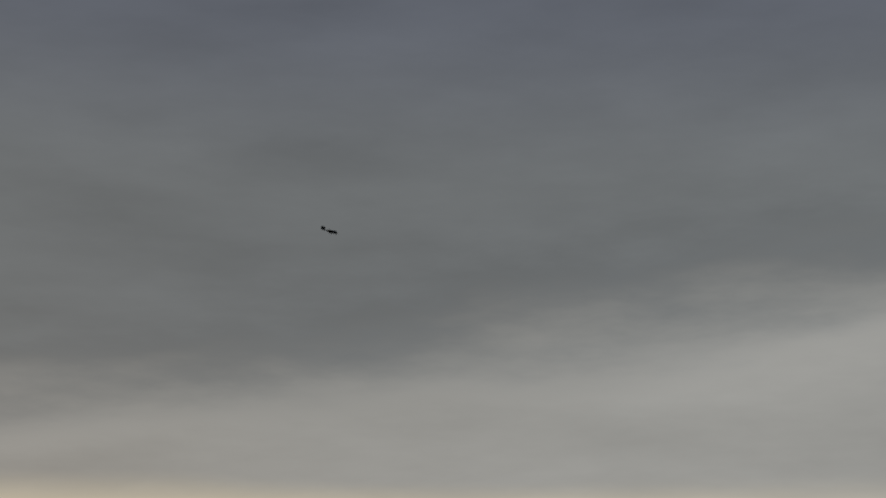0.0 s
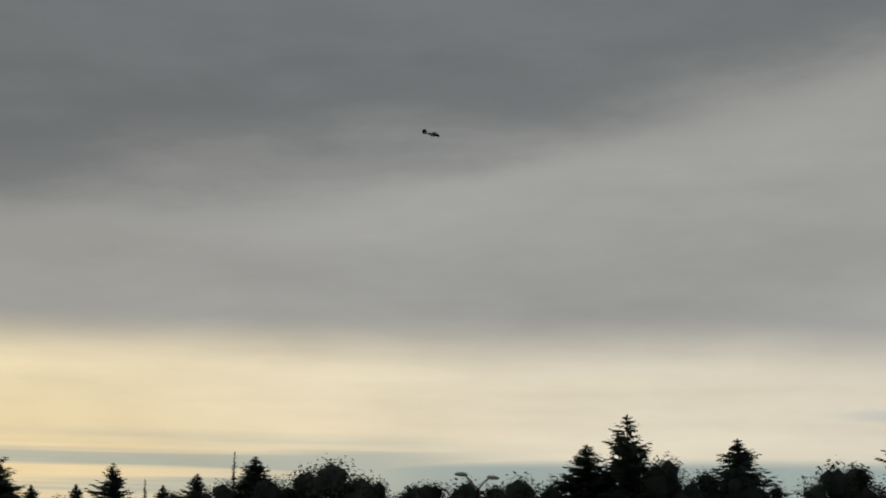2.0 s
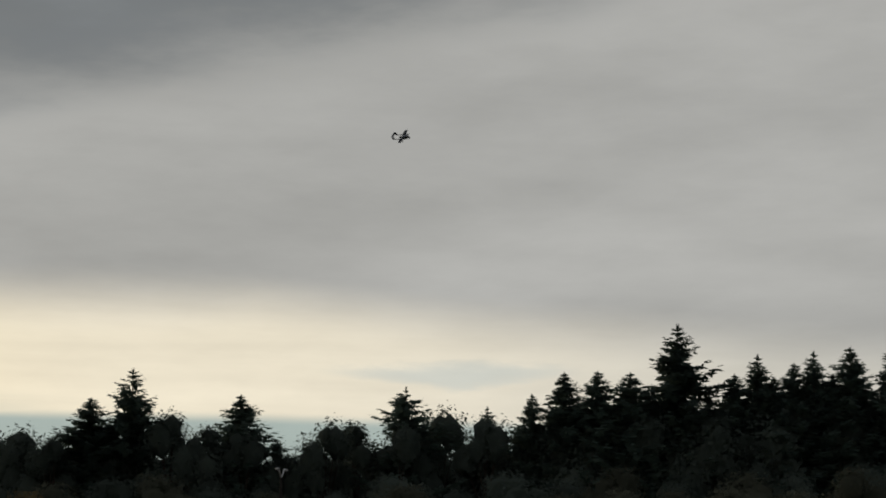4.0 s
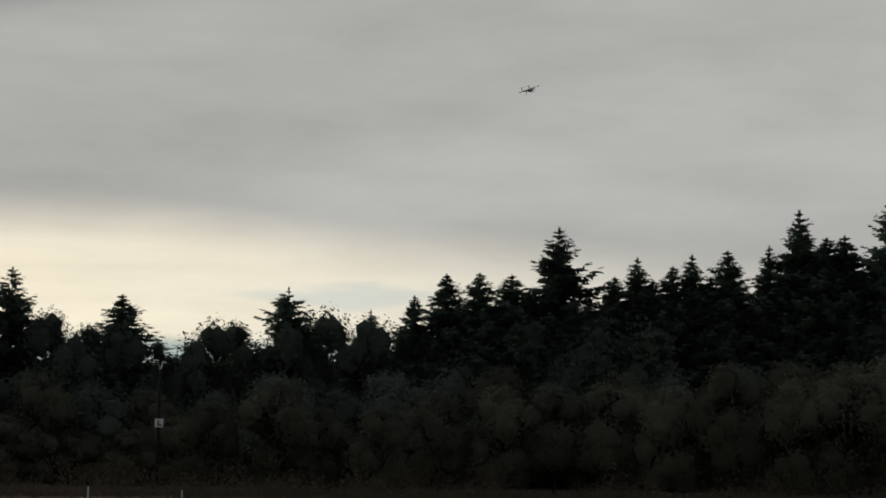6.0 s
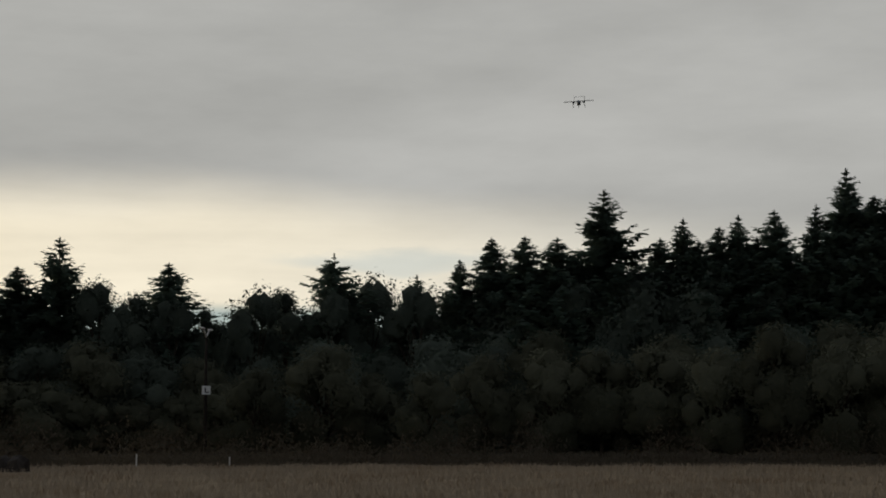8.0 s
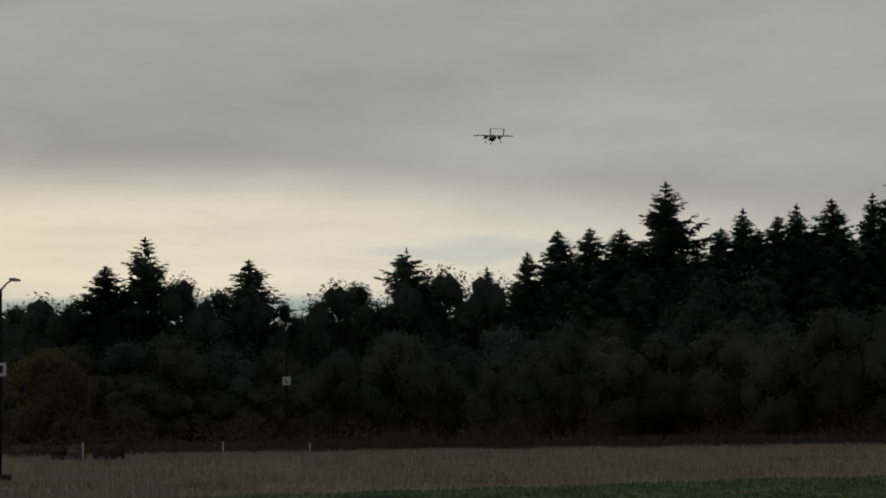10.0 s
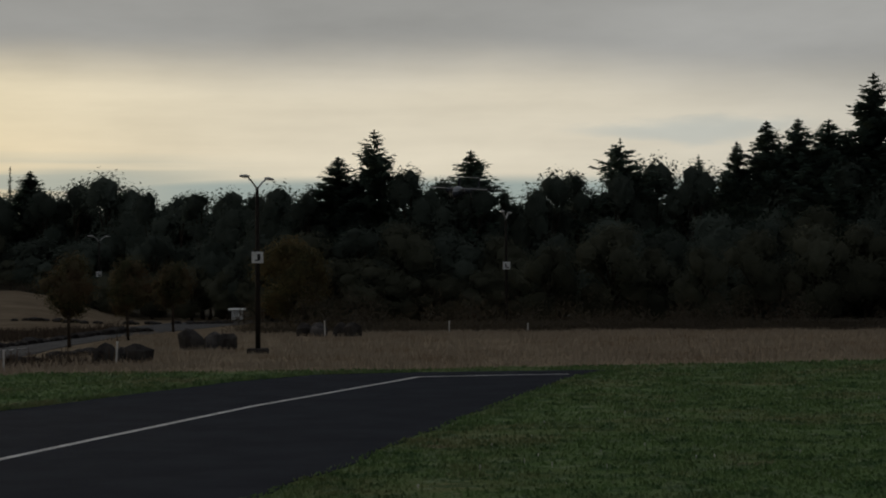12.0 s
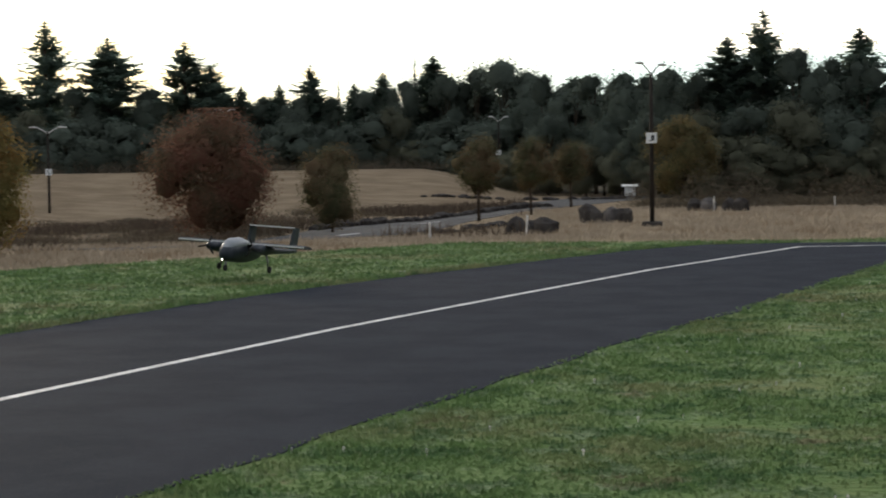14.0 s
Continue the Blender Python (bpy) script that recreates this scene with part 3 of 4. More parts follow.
def broadleaf_meshes(seed, tall, reach, leaves, leaf, clear=0.25, lobes=9, loose=0.16, limbs=None, inner=0.52):
    """Trunk with limbs, and a crown of leaf clumps round them with gaps."""
    rnd = random.Random(seed)
    bm = bmesh.new()
    tube(bm, [((0, 0, -0.2), tall * 0.024), ((0.03, 0.02, tall * clear), tall * 0.017), ((0, 0.05, tall * 0.6), tall * 0.008), ((0.02, 0, tall * 0.93), 0.012)], 7)
    cores = []
    for i in range(lobes):
        a = rnd.uniform(0, math.tau)
        f = (i + 0.5) / lobes
        z = tall * (clear + (1 - clear) * (0.12 + 0.74 * f))
        out = reach * math.sin(math.pi * (0.16 + 0.72 * f)) * rnd.uniform(0.35, 0.72)
        c = Vector((math.cos(a) * out, math.sin(a) * out, z))
        cores.append((c, reach * rnd.uniform(0.36, 0.60)))
        root = Vector((0, 0, tall * clear + (z - tall * clear) * 0.45))
        tube(bm if limbs is None else limbs.append(bmesh.new()) or limbs[-1], [(root, tall * 0.008), ((root + c) / 2 + Vector((0, 0, 0.1)), tall * 0.005), (c, 0.01)], 5)
    cores.append((Vector((0, 0, tall * 0.86)), reach * 0.36))
    verts, faces, outward = [], [], []
    heart = Vector((0, 0, tall * (clear + 0.35 * (1 - clear))))

    def swell(p, u):
        """Shading normal of the crown as a whole, a little of the clump's own."""
        return ((p - heart).normalized() * 0.75 + u * 0.3).normalized()

    for c, r in cores:                           # dense foliage inside each clump, uneven all over
        i = len(verts)
        for u in BALL_POINTS:
            p = c + u * r * inner * (1 + 0.34 * noise.noise(u * 2.1 + c * 3.0) + 0.20 * noise.noise(u * 5.0 + c))
            verts.append(Vector((p.x, p.y, min(max(p.z, 0.02), tall))))
            outward.append(swell(p, u))
        faces.extend((a + i, b + i, d + i) for a, b, d in BALL_FACES)
    for _ in range(leaves):
        c, r = rnd.choice(cores)
        u = Vector((rnd.gauss(0, 1), rnd.gauss(0, 1), rnd.gauss(0, 1))).normalized()
        p = c + u * r * (0.42 + 0.50 * rnd.random() + rnd.gauss(0, loose * 0.8))
        p.z = min(p.z, tall * 1.02)
        if p.z < tall * clear * 0.55:
            continue
        shade = swell(p, u)
        facing = (shade + Vector((rnd.gauss(0, 0.3), rnd.gauss(0, 0.3), rnd.gauss(0, 0.3)))).normalized()
        a = Matrix.Rotation(rnd.uniform(0, math.tau), 3, facing) @ facing.orthogonal().normalized()
        b = facing.cross(a)
        s = leaf * rnd.uniform(0.6, 1.4)
        i = len(verts)
        verts.extend((p - a * s, p - b * s * 0.6, p + a * s, p + b * s * 0.55))
        faces.append((i, i + 1, i + 2, i + 3))
        outward.extend([shade] * 4)
    crown = mesh_of("crown", [tuple(v) for v in verts], faces)
    crown.polygons.foreach_set("use_smooth", [True] * len(faces))
    crown.normals_split_custom_set_from_vertices(outward)   # clumps shade as rounded masses
    return bm, crown


def build_tree(name, meshes, leaf_mat, label, category="tree", group=""):
    t = thing(name, Matrix(), label, category, group)
    bm, crown = meshes
    part("trunk", bm, M_BARK, t, smooth=True)
    part("crown", crown, leaf_mat, t)
    return t


def plant(kind, az, d, top, turn, wide=1.0, tall_of=10.0, lean=0.0, sink=0.0):
    """A copy of a tree so that its top stands at that height."""
    x, y = polar(az, d)
    z = height(x, y) - sink
    s = (top - z) / tall_of
    c = copy_thing(kind, pose(x, y, z, 0, lean, turn))
    c.scale = (s * wide, s * wide, s)
    return c


def forest_depth(az):
    return 105 if az > -3 else 105 + min(22, (-3 - az) * 3)


EYE = 1.976


def top_at(el, d):
    return EYE + math.tan(radians(el)) * d


FIRS = {}
for key, (seed, reach, gaps, droop, bare, whorl, slope, label) in {
        "full": (11, 3.0, 0.16, 0.40, 0.08, 0.29, 0.62, "dark green fir with dense drooping boughs"),
        "ragged": (23, 2.5, 0.38, 0.42, 0.16, 0.36, 0.72, "ragged dark fir with gaps between its boughs"),
        "slim": (37, 2.4, 0.12, 0.38, 0.06, 0.26, 0.62, "slim pointed dark fir"),
        "pole": (41, 1.25, 0.30, 0.30, 0.10, 0.34, 0.12, "very thin, almost bare fir spire"),
        "spiky": (59, 3.2, 0.40, 0.10, 0.20, 0.36, 0.85, "sparse conifer with spiky level branches")}.items():
    FIRS[key] = build_tree("fir_tree", conifer_meshes(seed, 10.0, reach, gaps, droop, bare, whorl, slope), M_NEEDLE, label, "tree", "firs of the wood")
LEAFY = {}
for key, (seed, reach, leaves, size, clear, lobes, loose, mat, label) in {
        "dome": (5, 3.3, 7000, 0.112, 0.03, 22, 0.05, M_LEAF, "broad dark green broadleaf tree in the wood"),
        "open": (8, 2.6, 7000, 0.092, 0.08, 22, 0.07, M_LEAF, "loose dark broadleaf tree in the wood"),
        "tuft": (13, 2.0, 6000, 0.090, 0.06, 17, 0.07, M_LEAF, "narrow dark broadleaf tree in the wood"),
        "olive": (17, 3.4, 7000, 0.110, 0.02, 22, 0.05, M_OLIVE, "olive-brown bushy tree at the wood's edge"),
        "deep": (19, 3.4, 3200, 0.17, 0.02, 20, 0.05, M_LEAF, "dense dark broadleaf tree deep in the wood")}.items():
    LEAFY[key] = build_tree("broadleaf_tree", broadleaf_meshes(seed, 8.0, reach, leaves, size, clear, lobes, loose), mat, label, "tree", "broadleaf trees of the wood")

# kind, azimuth, elevation of the tip as the eye at the field sees it, width
SKYLINE_FIRS = [
    ("full", -26.2, 3.9, 1.56), ("slim", -24.2, 3.05, 1.74), ("ragged", -22.75, 4.75, 1.38), ("full", -20.82, 4.22, 2.10), ("ragged", -18.41, 4.1, 1.84),
    ("slim", -17.6, 3.3, 1.91), ("slim", -16.63, 2.65, 1.39), ("slim", -15.4, 2.7, 1.21), ("full", -14.39, 3.32, 1.39), ("pole", -13.5, 2.86, 1.30),
    ("slim", -13.0, 2.7, 1.39), ("slim", -12.04, 3.04, 1.56), ("pole", -11.02, 3.68, 1.00), ("slim", -10.42, 3.56, 1.74), ("slim", -1.0, 3.98, 1.83),
    ("ragged", 0.12, 4.82, 1.25), ("slim", 3.12, 4.15, 1.61), ("spiky", 7.76, 4.47, 1.26), ("slim", 11.32, 4.3, 1.17), ("slim", 12.22, 4.92, 1.37),
    ("slim", 13.18, 4.97, 1.44), ("slim", 14.1, 4.93, 1.72), ("full", 15.42, 6.3, 1.28), ("slim", 17.0, 4.9, 1.40), ("full", 17.66, 5.45, 1.19),
    ("slim", 18.66, 5.2, 1.40), ("full", 19.2, 5.54, 1.12), ("slim", 20.2, 5.65, 1.33), ("full", 21.35, 5.8, 0.90), ("full", 22.2, 6.8, 1.10),
    ("slim", 22.95, 6.0, 1.56), ("slim", 23.45, 6.05, 1.56), ("full", 24.7, 7.0, 1.10), ("full", 26.2, 6.2, 1.18), ("full", 28.0, 6.6, 1.23), ("slim", 16.3, 4.3, 1.88),
    ("slim", 21.9, 5.4, 1.72), ("slim", 19.7, 4.9, 1.88), ("slim", 18.1, 4.8, 1.88), ("slim", 14.6, 4.5, 1.72), ("slim", 25.4, 5.7, 1.88)]
SKYLINE_LEAFY = [
    ("dome", -25.2, 2.4, 0.9), ("tuft", -23.6, 2.5, 1.0), ("dome", -21.8, 2.6, 0.9), ("open", -19.6, 2.6, 1.0), ("tuft", -17.2, 2.4, 1.0), ("open", -15.9, 2.3, 0.9),
    ("dome", -14.8, 2.2, 0.9), ("open", -13.8, 2.25, 0.8), ("dome", -12.6, 2.4, 0.9), ("dome", -11.3, 2.75, 0.8), ("open", -10.0, 2.95, 0.8), ("dome", -9.1, 3.15, 0.75),
    ("dome", -8.05, 3.4, 0.9), ("open", -6.8, 3.0, 0.6), ("tuft", -5.9, 2.9, 0.9), ("tuft", -5.2, 3.0, 0.9), ("open", -4.4, 3.0, 0.8), ("tuft", -3.6, 2.95, 0.9),
    ("dome", -2.7, 3.05, 0.7), ("tuft", -1.9, 3.0, 0.9), ("dome", -0.4, 3.2, 0.6), ("open", 1.25, 3.72, 0.75), ("tuft", 2.2, 3.4, 0.8), ("open", 3.2, 3.2, 0.8),
    ("tuft", 4.1, 3.02, 0.5), ("dome", 5.55, 3.42, 0.6), ("tuft", 6.4, 3.58, 0.9), ("dome", 7.6, 3.4, 0.7), ("dome", 8.75, 3.8, 0.6), ("open", 10.05, 3.7, 0.75),
    ("tuft", 11.0, 3.4, 1.0), ("dome", 12.6, 3.6, 0.8), ("dome", 14.8, 3.7, 0.8), ("dome", 16.6, 3.9, 0.8), ("dome", 18.6, 4.1, 0.8), ("dome", 20.8, 4.3, 0.8),
    ("dome", 22.8, 4.4, 0.8), ("dome", 24.9, 4.4, 0.8), ("dome", 27.0, 4.6, 0.9), ("tuft", 1.7, 2.7, 0.8), ("tuft", 4.6, 2.6, 0.8)]


def woods():
    rnd = random.Random(77)
    for kind, az, el, wide in SKYLINE_FIRS:
        d = forest_depth(az)
        plant(FIRS[kind], az, d, top_at(el, d), rnd.uniform(0, 360), wide, 10.0)
    for kind, az, el, wide in SKYLINE_LEAFY:
        d = forest_depth(az) + rnd.uniform(-1.5, 1.5)
        plant(LEAFY[kind], az, d, top_at(el + 0.16, d), rnd.uniform(0, 360), wide * 1.1, 8.0)
    # a lower row in front and one behind close the wood
    az = -27.0
    while az < 29:
        d = forest_depth(az) - (5.5 if az > -8 else 4.5) + rnd.uniform(-1, 1)
        el = 1.55 + 0.045 * max(0, az) + rnd.uniform(-0.3, 0.45)
        plant(LEAFY[rnd.choice(("dome", "open", "dome", "olive"))], az, d, top_at(el, d), rnd.uniform(0, 360), rnd.uniform(0.9, 1.3), 8.0)
        d = forest_depth(az) + rnd.uniform(6, 10)
        el = (2.25 if az < -11 else 2.8) + 0.05 * max(0, az - 5) - (0.25 if 1 < az < 5 else 0)
        plant(LEAFY["deep"], az + 0.8, d, top_at(el, d), rnd.uniform(0, 360), 1.35, 8.0)
        az += rnd.uniform(1.3, 1.9)
    az = -11.0
    while az < 6:                                # low bushes close the wood's foot by the road
        d = forest_depth(az) - 7 + rnd.uniform(-0.6, 0.6)
        plant(LEAFY["olive"], az, d, top_at(rnd.uniform(0.35, 0.9), d), rnd.uniform(0, 360), rnd.uniform(1.2, 1.7), 8.0)
        az += rnd.uniform(0.9, 1.3)
    az = -27.0
    while az < -9:                               # the wood's foot behind the dry hill, and its depth
        d = forest_depth(az) - rnd.uniform(3.5, 5.5)
        plant(LEAFY["deep"], az, d, top_at(rnd.uniform(1.25, 1.75), d), rnd.uniform(0, 360), rnd.uniform(1.3, 1.7), 8.0, 0.0, 0.8)
        d = forest_depth(az) + rnd.uniform(12, 15)
        plant(LEAFY["deep"], az + 0.4, d, top_at(rnd.uniform(1.9, 2.25), d), rnd.uniform(0, 360), 1.5, 8.0)
        az += rnd.uniform(0.65, 0.95)
    az = 5.5
    while az < 29:                               # olive thickets before the wood
        d = 84 + rnd.uniform(-2.5, 5)
        el = 1.2 + 0.05 * az + rnd.uniform(-0.6, 0.35)
        plant(LEAFY["olive"], az, d, top_at(el, d), rnd.uniform(0, 360), rnd.uniform(0.8, 1.15), 8.0)
        az += rnd.uniform(1.1, 1.9)
    for k in (*FIRS.values(), *LEAFY.values()):  # the patterns themselves stand deep in the wood
        az = rnd.uniform(10, 26)
        x, y = polar(az, forest_depth(az) + rnd.uniform(9, 13))
        k.matrix_basis = pose(x, y, height(x, y), 0, 0, rnd.uniform(0, 360))


woods()


def scrub():
    """Low brush along the foot of the wood and in the dip, as one mass."""
    rnd = random.Random(31)
    verts, faces, outward = [], [], []

    def tuft(x, y, r, h, n):
        z = height(x, y)
        for _ in range(n):
            a, f = rnd.uniform(0, math.tau), rnd.random() ** 0.5
            q = rnd.random()
            p = Vector((x + math.cos(a) * r * f, y + math.sin(a) * r * f, z + h * q * math.sqrt(max(0.0, 1 - f * f * 0.9))))
            u = Vector((rnd.gauss(0, 0.6), rnd.gauss(0, 0.6), 1)).normalized()
            v = u.orthogonal().normalized()
            s = rnd.uniform(0.02, 0.055)
            away = Vector((math.cos(a) * f, math.sin(a) * f, 0.7)).normalized()
            if v.cross(u).dot(away) < 0:
                v = -v
            outward.extend([away] * 3)
            i = len(verts)
            verts.extend((p - v * s * 0.5, p + v * s * 0.5, p + u * s * 2))
            faces.append((i, i + 1, i + 2))
    for _ in range(210):
        az = rnd.uniform(-4, 27)
        x, y = polar(az, rnd.uniform(75.5, 80))
        tuft(x, y, rnd.uniform(0.4, 1.5), 0.25 + 2.1 * rnd.random() ** 2.2, 350)
    for _ in range(90):
        x, y = polar(rnd.uniform(-26, -11), rnd.uniform(47, 90))
        if abs(x + 12.8) > 3.5:
            tuft(x, y, rnd.uniform(0.5, 1.8), rnd.uniform(0.15, 0.5), 380)
    for _ in range(70):
        x, y = polar(rnd.uniform(-26, -7), rnd.uniform(113, 117))
        tuft(x, y, rnd.uniform(0.6, 1.4), rnd.uniform(0.3, 1.1), 220)
    s = new("scrub", mesh_of("scrub", [tuple(v) for v in verts], faces))
    s.data.polygons.foreach_set("use_smooth", [True] * len(faces))
    s.data.normals_split_custom_set_from_vertices(outward)
    s.data.materials.append(M_SCRUB)
    tagged(s, "dry brown brush along the foot of the wood", "brush", kind="stuff")


scrub()

# single park trees: name, plan x, y, foot, top, width, clear stem, material, label
PARK_TREES = [
    ("maple_tree", -18.62, 59.14, 3.95, 4.5, 0.06, 34000, 0.040, M_RED, "dense dark red maple standing in dry grass"),
    ("young_tree", -14.29, 58.27, 2.75, 2.6, 0.06, 9500, 0.034, M_ORANGE, "small olive and rust coloured young tree"),
    ("birch_tree", -17.85, 38.3, 3.3, 2.7, 0.04, 22000, 0.033, M_YELLOW, "yellow-green bushy tree turning orange beside the lawn"),
    ("young_maple", -10.33, 65.19, 3.1, 2.0, 0.28, 8000, 0.034, M_ORANGE, "young rust-red maple with a clear stem by the road"),
    ("young_maple", -8.78, 68.44, 3.0, 1.9, 0.30, 6500, 0.034, M_ORANGE, "young rust-red maple with a clear stem by the road"),
    ("young_maple", -8.39, 79.56, 3.0, 1.9, 0.32, 5000, 0.037, M_ORANGE, "young rust-red maple with a thin crown by the road"),
    ("linden_tree", -3.43, 79.93, 3.95, 3.3, 0.14, 16000, 0.046, M_LINDEN, "yellow-green autumn tree at the wood's edge")]
for i, (name, x, y, top, wide, clear, leaves, leaf, mat, label) in enumerate(PARK_TREES):
    z = height(x, y)
    boughs = []
    t = build_tree(name, broadleaf_meshes(100 + i, top - z, wide * 0.56, leaves, leaf * 1.2, clear, 22, 0.06, boughs, 0.40), mat, label)
    for b in boughs:
        part("limb", b, M_BARK, t, smooth=True)
    t.matrix_basis = pose(x, y, z, 0, 0, 40 * i)


# ---------------------------------------------------------------- lamp posts with row signs
def letter_mesh(text, size):
    c = bpy.data.curves.new("letter", "FONT")
    c.body, c.size, c.align_x, c.align_y, c.extrude, c.offset = text, size, "CENTER", "CENTER", 0.004, 0.009
    o = new("letter", c)
    me = bpy.data.meshes.new_from_object(o.evaluated_get(bpy.context.evaluated_depsgraph_get()))
    bpy.data.objects.remove(o)
    xs, ys = [v.co.x for v in me.vertices], [v.co.y for v in me.vertices]
    me.transform(Matrix.Diagonal((1.95, 0.74, 1.0, 1.0)) @ Matrix.Translation((-(min(xs) + max(xs)) / 2, -(min(ys) + max(ys)) / 2, 0)))
    return me


def lamp_post(x, y, scale, letter, label, yaw=0.0, lift=None, arms=0.0, drop=0.0):
    z = height(x, y) if lift is None else lift
    t = thing("lamp_post", pose(x, y, z, 0, 0, math.degrees(math.atan2(-x, y)) + yaw), label, "lamp post", "lamp posts with row signs")
    k = scale
    bm = bmesh.new()
    box(bm, 0.62 * k, 0.62 * k, 0.16 * k, pose(0, 0, -0.02), 0.03)
    part("footing", bm, M_DARKSTONE, t, "low dark footing")
    part("pole", tube(bmesh.new(), [((0, 0, 0.1), 0.075 * k), ((0, 0, 2.6 * k), 0.065 * k), ((0, 0, (4.78 - drop) * k), 0.045 * k)], 10), M_POLE, t, smooth=True)
    turn = Matrix.Rotation(radians(arms), 4, "Z")
    for s in (-1, 1):
        bm = tube(bmesh.new(), [((0, 0, (4.72 - drop) * k), 0.03), ((s * 0.12 * k, 0, (4.80 - drop) * k), 0.028), ((s * 0.32 * k, 0, (4.93 - drop) * k), 0.026), ((s * 0.5 * k, 0, (5.0 - drop) * k), 0.025)], 8)
        bm.transform(turn)
        arm = part("arm", bm, M_LAMP, t, smooth=True)
        bm = bmesh.new()
        loft(bm, [(-0.26 * k, 0, 0.03, 0.015), (-0.2 * k, 0.005, 0.075 * k, 0.035 * k), (0.0, 0.01, 0.095 * k, 0.05 * k), (0.18 * k, 0.01, 0.06 * k, 0.04 * k), (0.24 * k, 0.005, 0.03, 0.02)], 10)
        bm.transform(turn @ Matrix.Translation((s * 0.72 * k, 0, (5.04 - drop) * k)) @ Matrix.Rotation(radians(90 * s), 4, "Z"))
        part("lamp_head", bm, M_LAMP, arm, "pale cobra-head luminaire", smooth=True)
    bm = bmesh.new()
    box(bm, 0.33 * k, 0.03, 0.33 * k, pose(0, -0.09 * k, 2.555 * k), 0.006)
    sign = part("sign", bm, M_SIGN, t, "square white row sign")
    if letter:
        part("letter", letter_mesh(letter, 0.27 * k), M_INK, sign, "dark letter J", pose(0, -0.112 * k, 2.72 * k, 90))
    else:
        bm = bmesh.new()
        box(bm, 0.05 * k, 0.01, 0.2 * k, pose(-0.04 * k, -0.112 * k, 2.62 * k))
        box(bm, 0.1 * k, 0.01, 0.045 * k, pose(0.045 * k, -0.112 * k, 2.62 * k))
        part("letter_bars", bm, M_INK, sign, "dark unreadable mark")
    return t


lamp_post(-3.28, 54.88, 1.0, "J", "brown lamp post with twin lamps and white J sign", 0, None, 62, 0.05)
lamp_post(5.88, 81.51, 1.0, "", "lamp post with twin lamps before the dark wood", 12, 0.0, 66)
lamp_post(-16.62, 113.35, 1.0, "", "distant lamp post with twin lamps and white sign", -5, 0.0, 52)
lamp_post(-36.33, 86.7, 1.0, "", "lamp post with twin lamps in the dry dip", 4, -0.81)
lamp_post(-35.38, 114.67, 0.8, "", "distant lamp post with twin lamps beyond a red maple", 0, 1.9, 30)


# ---------------------------------------------------------------- stones, posts, kiosk
def rock(seed, size, flat=0.7):
    bm = bmesh.new()
    bmesh.ops.create_icosphere(bm, subdivisions=2, radius=size)
    for v in bm.verts:
        n = noise.noise(v.co / size * 1.1 + Vector((seed * 7.3, 0, 0)))
        block = max(abs(v.co.x), abs(v.co.y), abs(v.co.z)) / size
        v.co *= (1 + 0.30 * n) * (0.10 + 0.90 * 0.8 / block)
        v.co.z = max(v.co.z * flat, -size * 0.25)
    return bm


ROCKS = []
for i in range(4):
    me = bpy.data.meshes.new("boulder")
    bm = rock(i + 1, 0.5, 0.72)
    bm.to_mesh(me)
    bm.free()
    me.materials.append(M_STONE)
    ROCKS.append(me)
DARK_ROCKS = []
for me in ROCKS:
    c = me.copy()
    c.materials.clear()
    c.materials.append(M_DARKSTONE)
    DARK_ROCKS.append(c)


def boulder(x, y, s, i, dark, label, group, tall=1.0):
    o = new("boulder", (DARK_ROCKS if dark else ROCKS)[i % 4])
    o.matrix_basis = pose(x, y, height(x, y) + 0.08 * s, 0, 0, 73 * i)
    o.scale = (s, s, s * tall)
    tagged(o, label, "boulder", group)


for i, (x, y, s) in enumerate([(-6.75, 49.2, 0.60), (-6.30, 49.6, 0.48), (-5.88, 49.1, 0.60), (-5.45, 58.2, 0.72), (-4.85, 58.8, 0.62), (-4.42, 58.3, 0.6),
                               (-2.55, 71.2, 0.62), (-2.0, 71.0, 0.6), (-1.15, 70.8, 0.62), (-0.75, 70.4, 0.65)]):
    boulder(x, y, s * 1.2, i, i % 3 != 1, "large grey boulder in dry grass beside a marker post", "boulders in the field", 1.95)
rnd = random.Random(9)
for i in range(44):                               # stones along the road's upper edge
    f = i / 43
    x, y = -15.6 + 1.2 * f + 4.8 * f * f + rnd.uniform(-0.15, 0.15), 61.0 + 19.0 * f + rnd.uniform(-0.3, 0.3)
    boulder(x, y, rnd.uniform(0.45, 0.85), i, True, "dark stone in the row edging the road", "stones edging the road", 0.8)
for i in range(22):
    f = i / 21
    x, y = -17.8 + 10.5 * f + rnd.uniform(-0.2, 0.2), 93.5 + 1.5 * f + rnd.uniform(-0.3, 0.3)
    if f < 0.22 or rnd.random() < 0.75:
        boulder(x, y, rnd.uniform(0.4, 0.75), i, True, "dark stone in the far row by the road", "stones of the far row", 0.65)

for i in range(8):                                # dark stones on the road's lower side
    f = i / 14
    x, y = -9.9 + 3.4 * f + rnd.uniform(-0.15, 0.15), 53.0 + 7.5 * f + rnd.uniform(-0.3, 0.3)
    if i % 5 != 3:
        boulder(x, y, rnd.uniform(0.45, 0.75), i, True, "dark stone on the road's lower side", "stones below the road", 0.75)


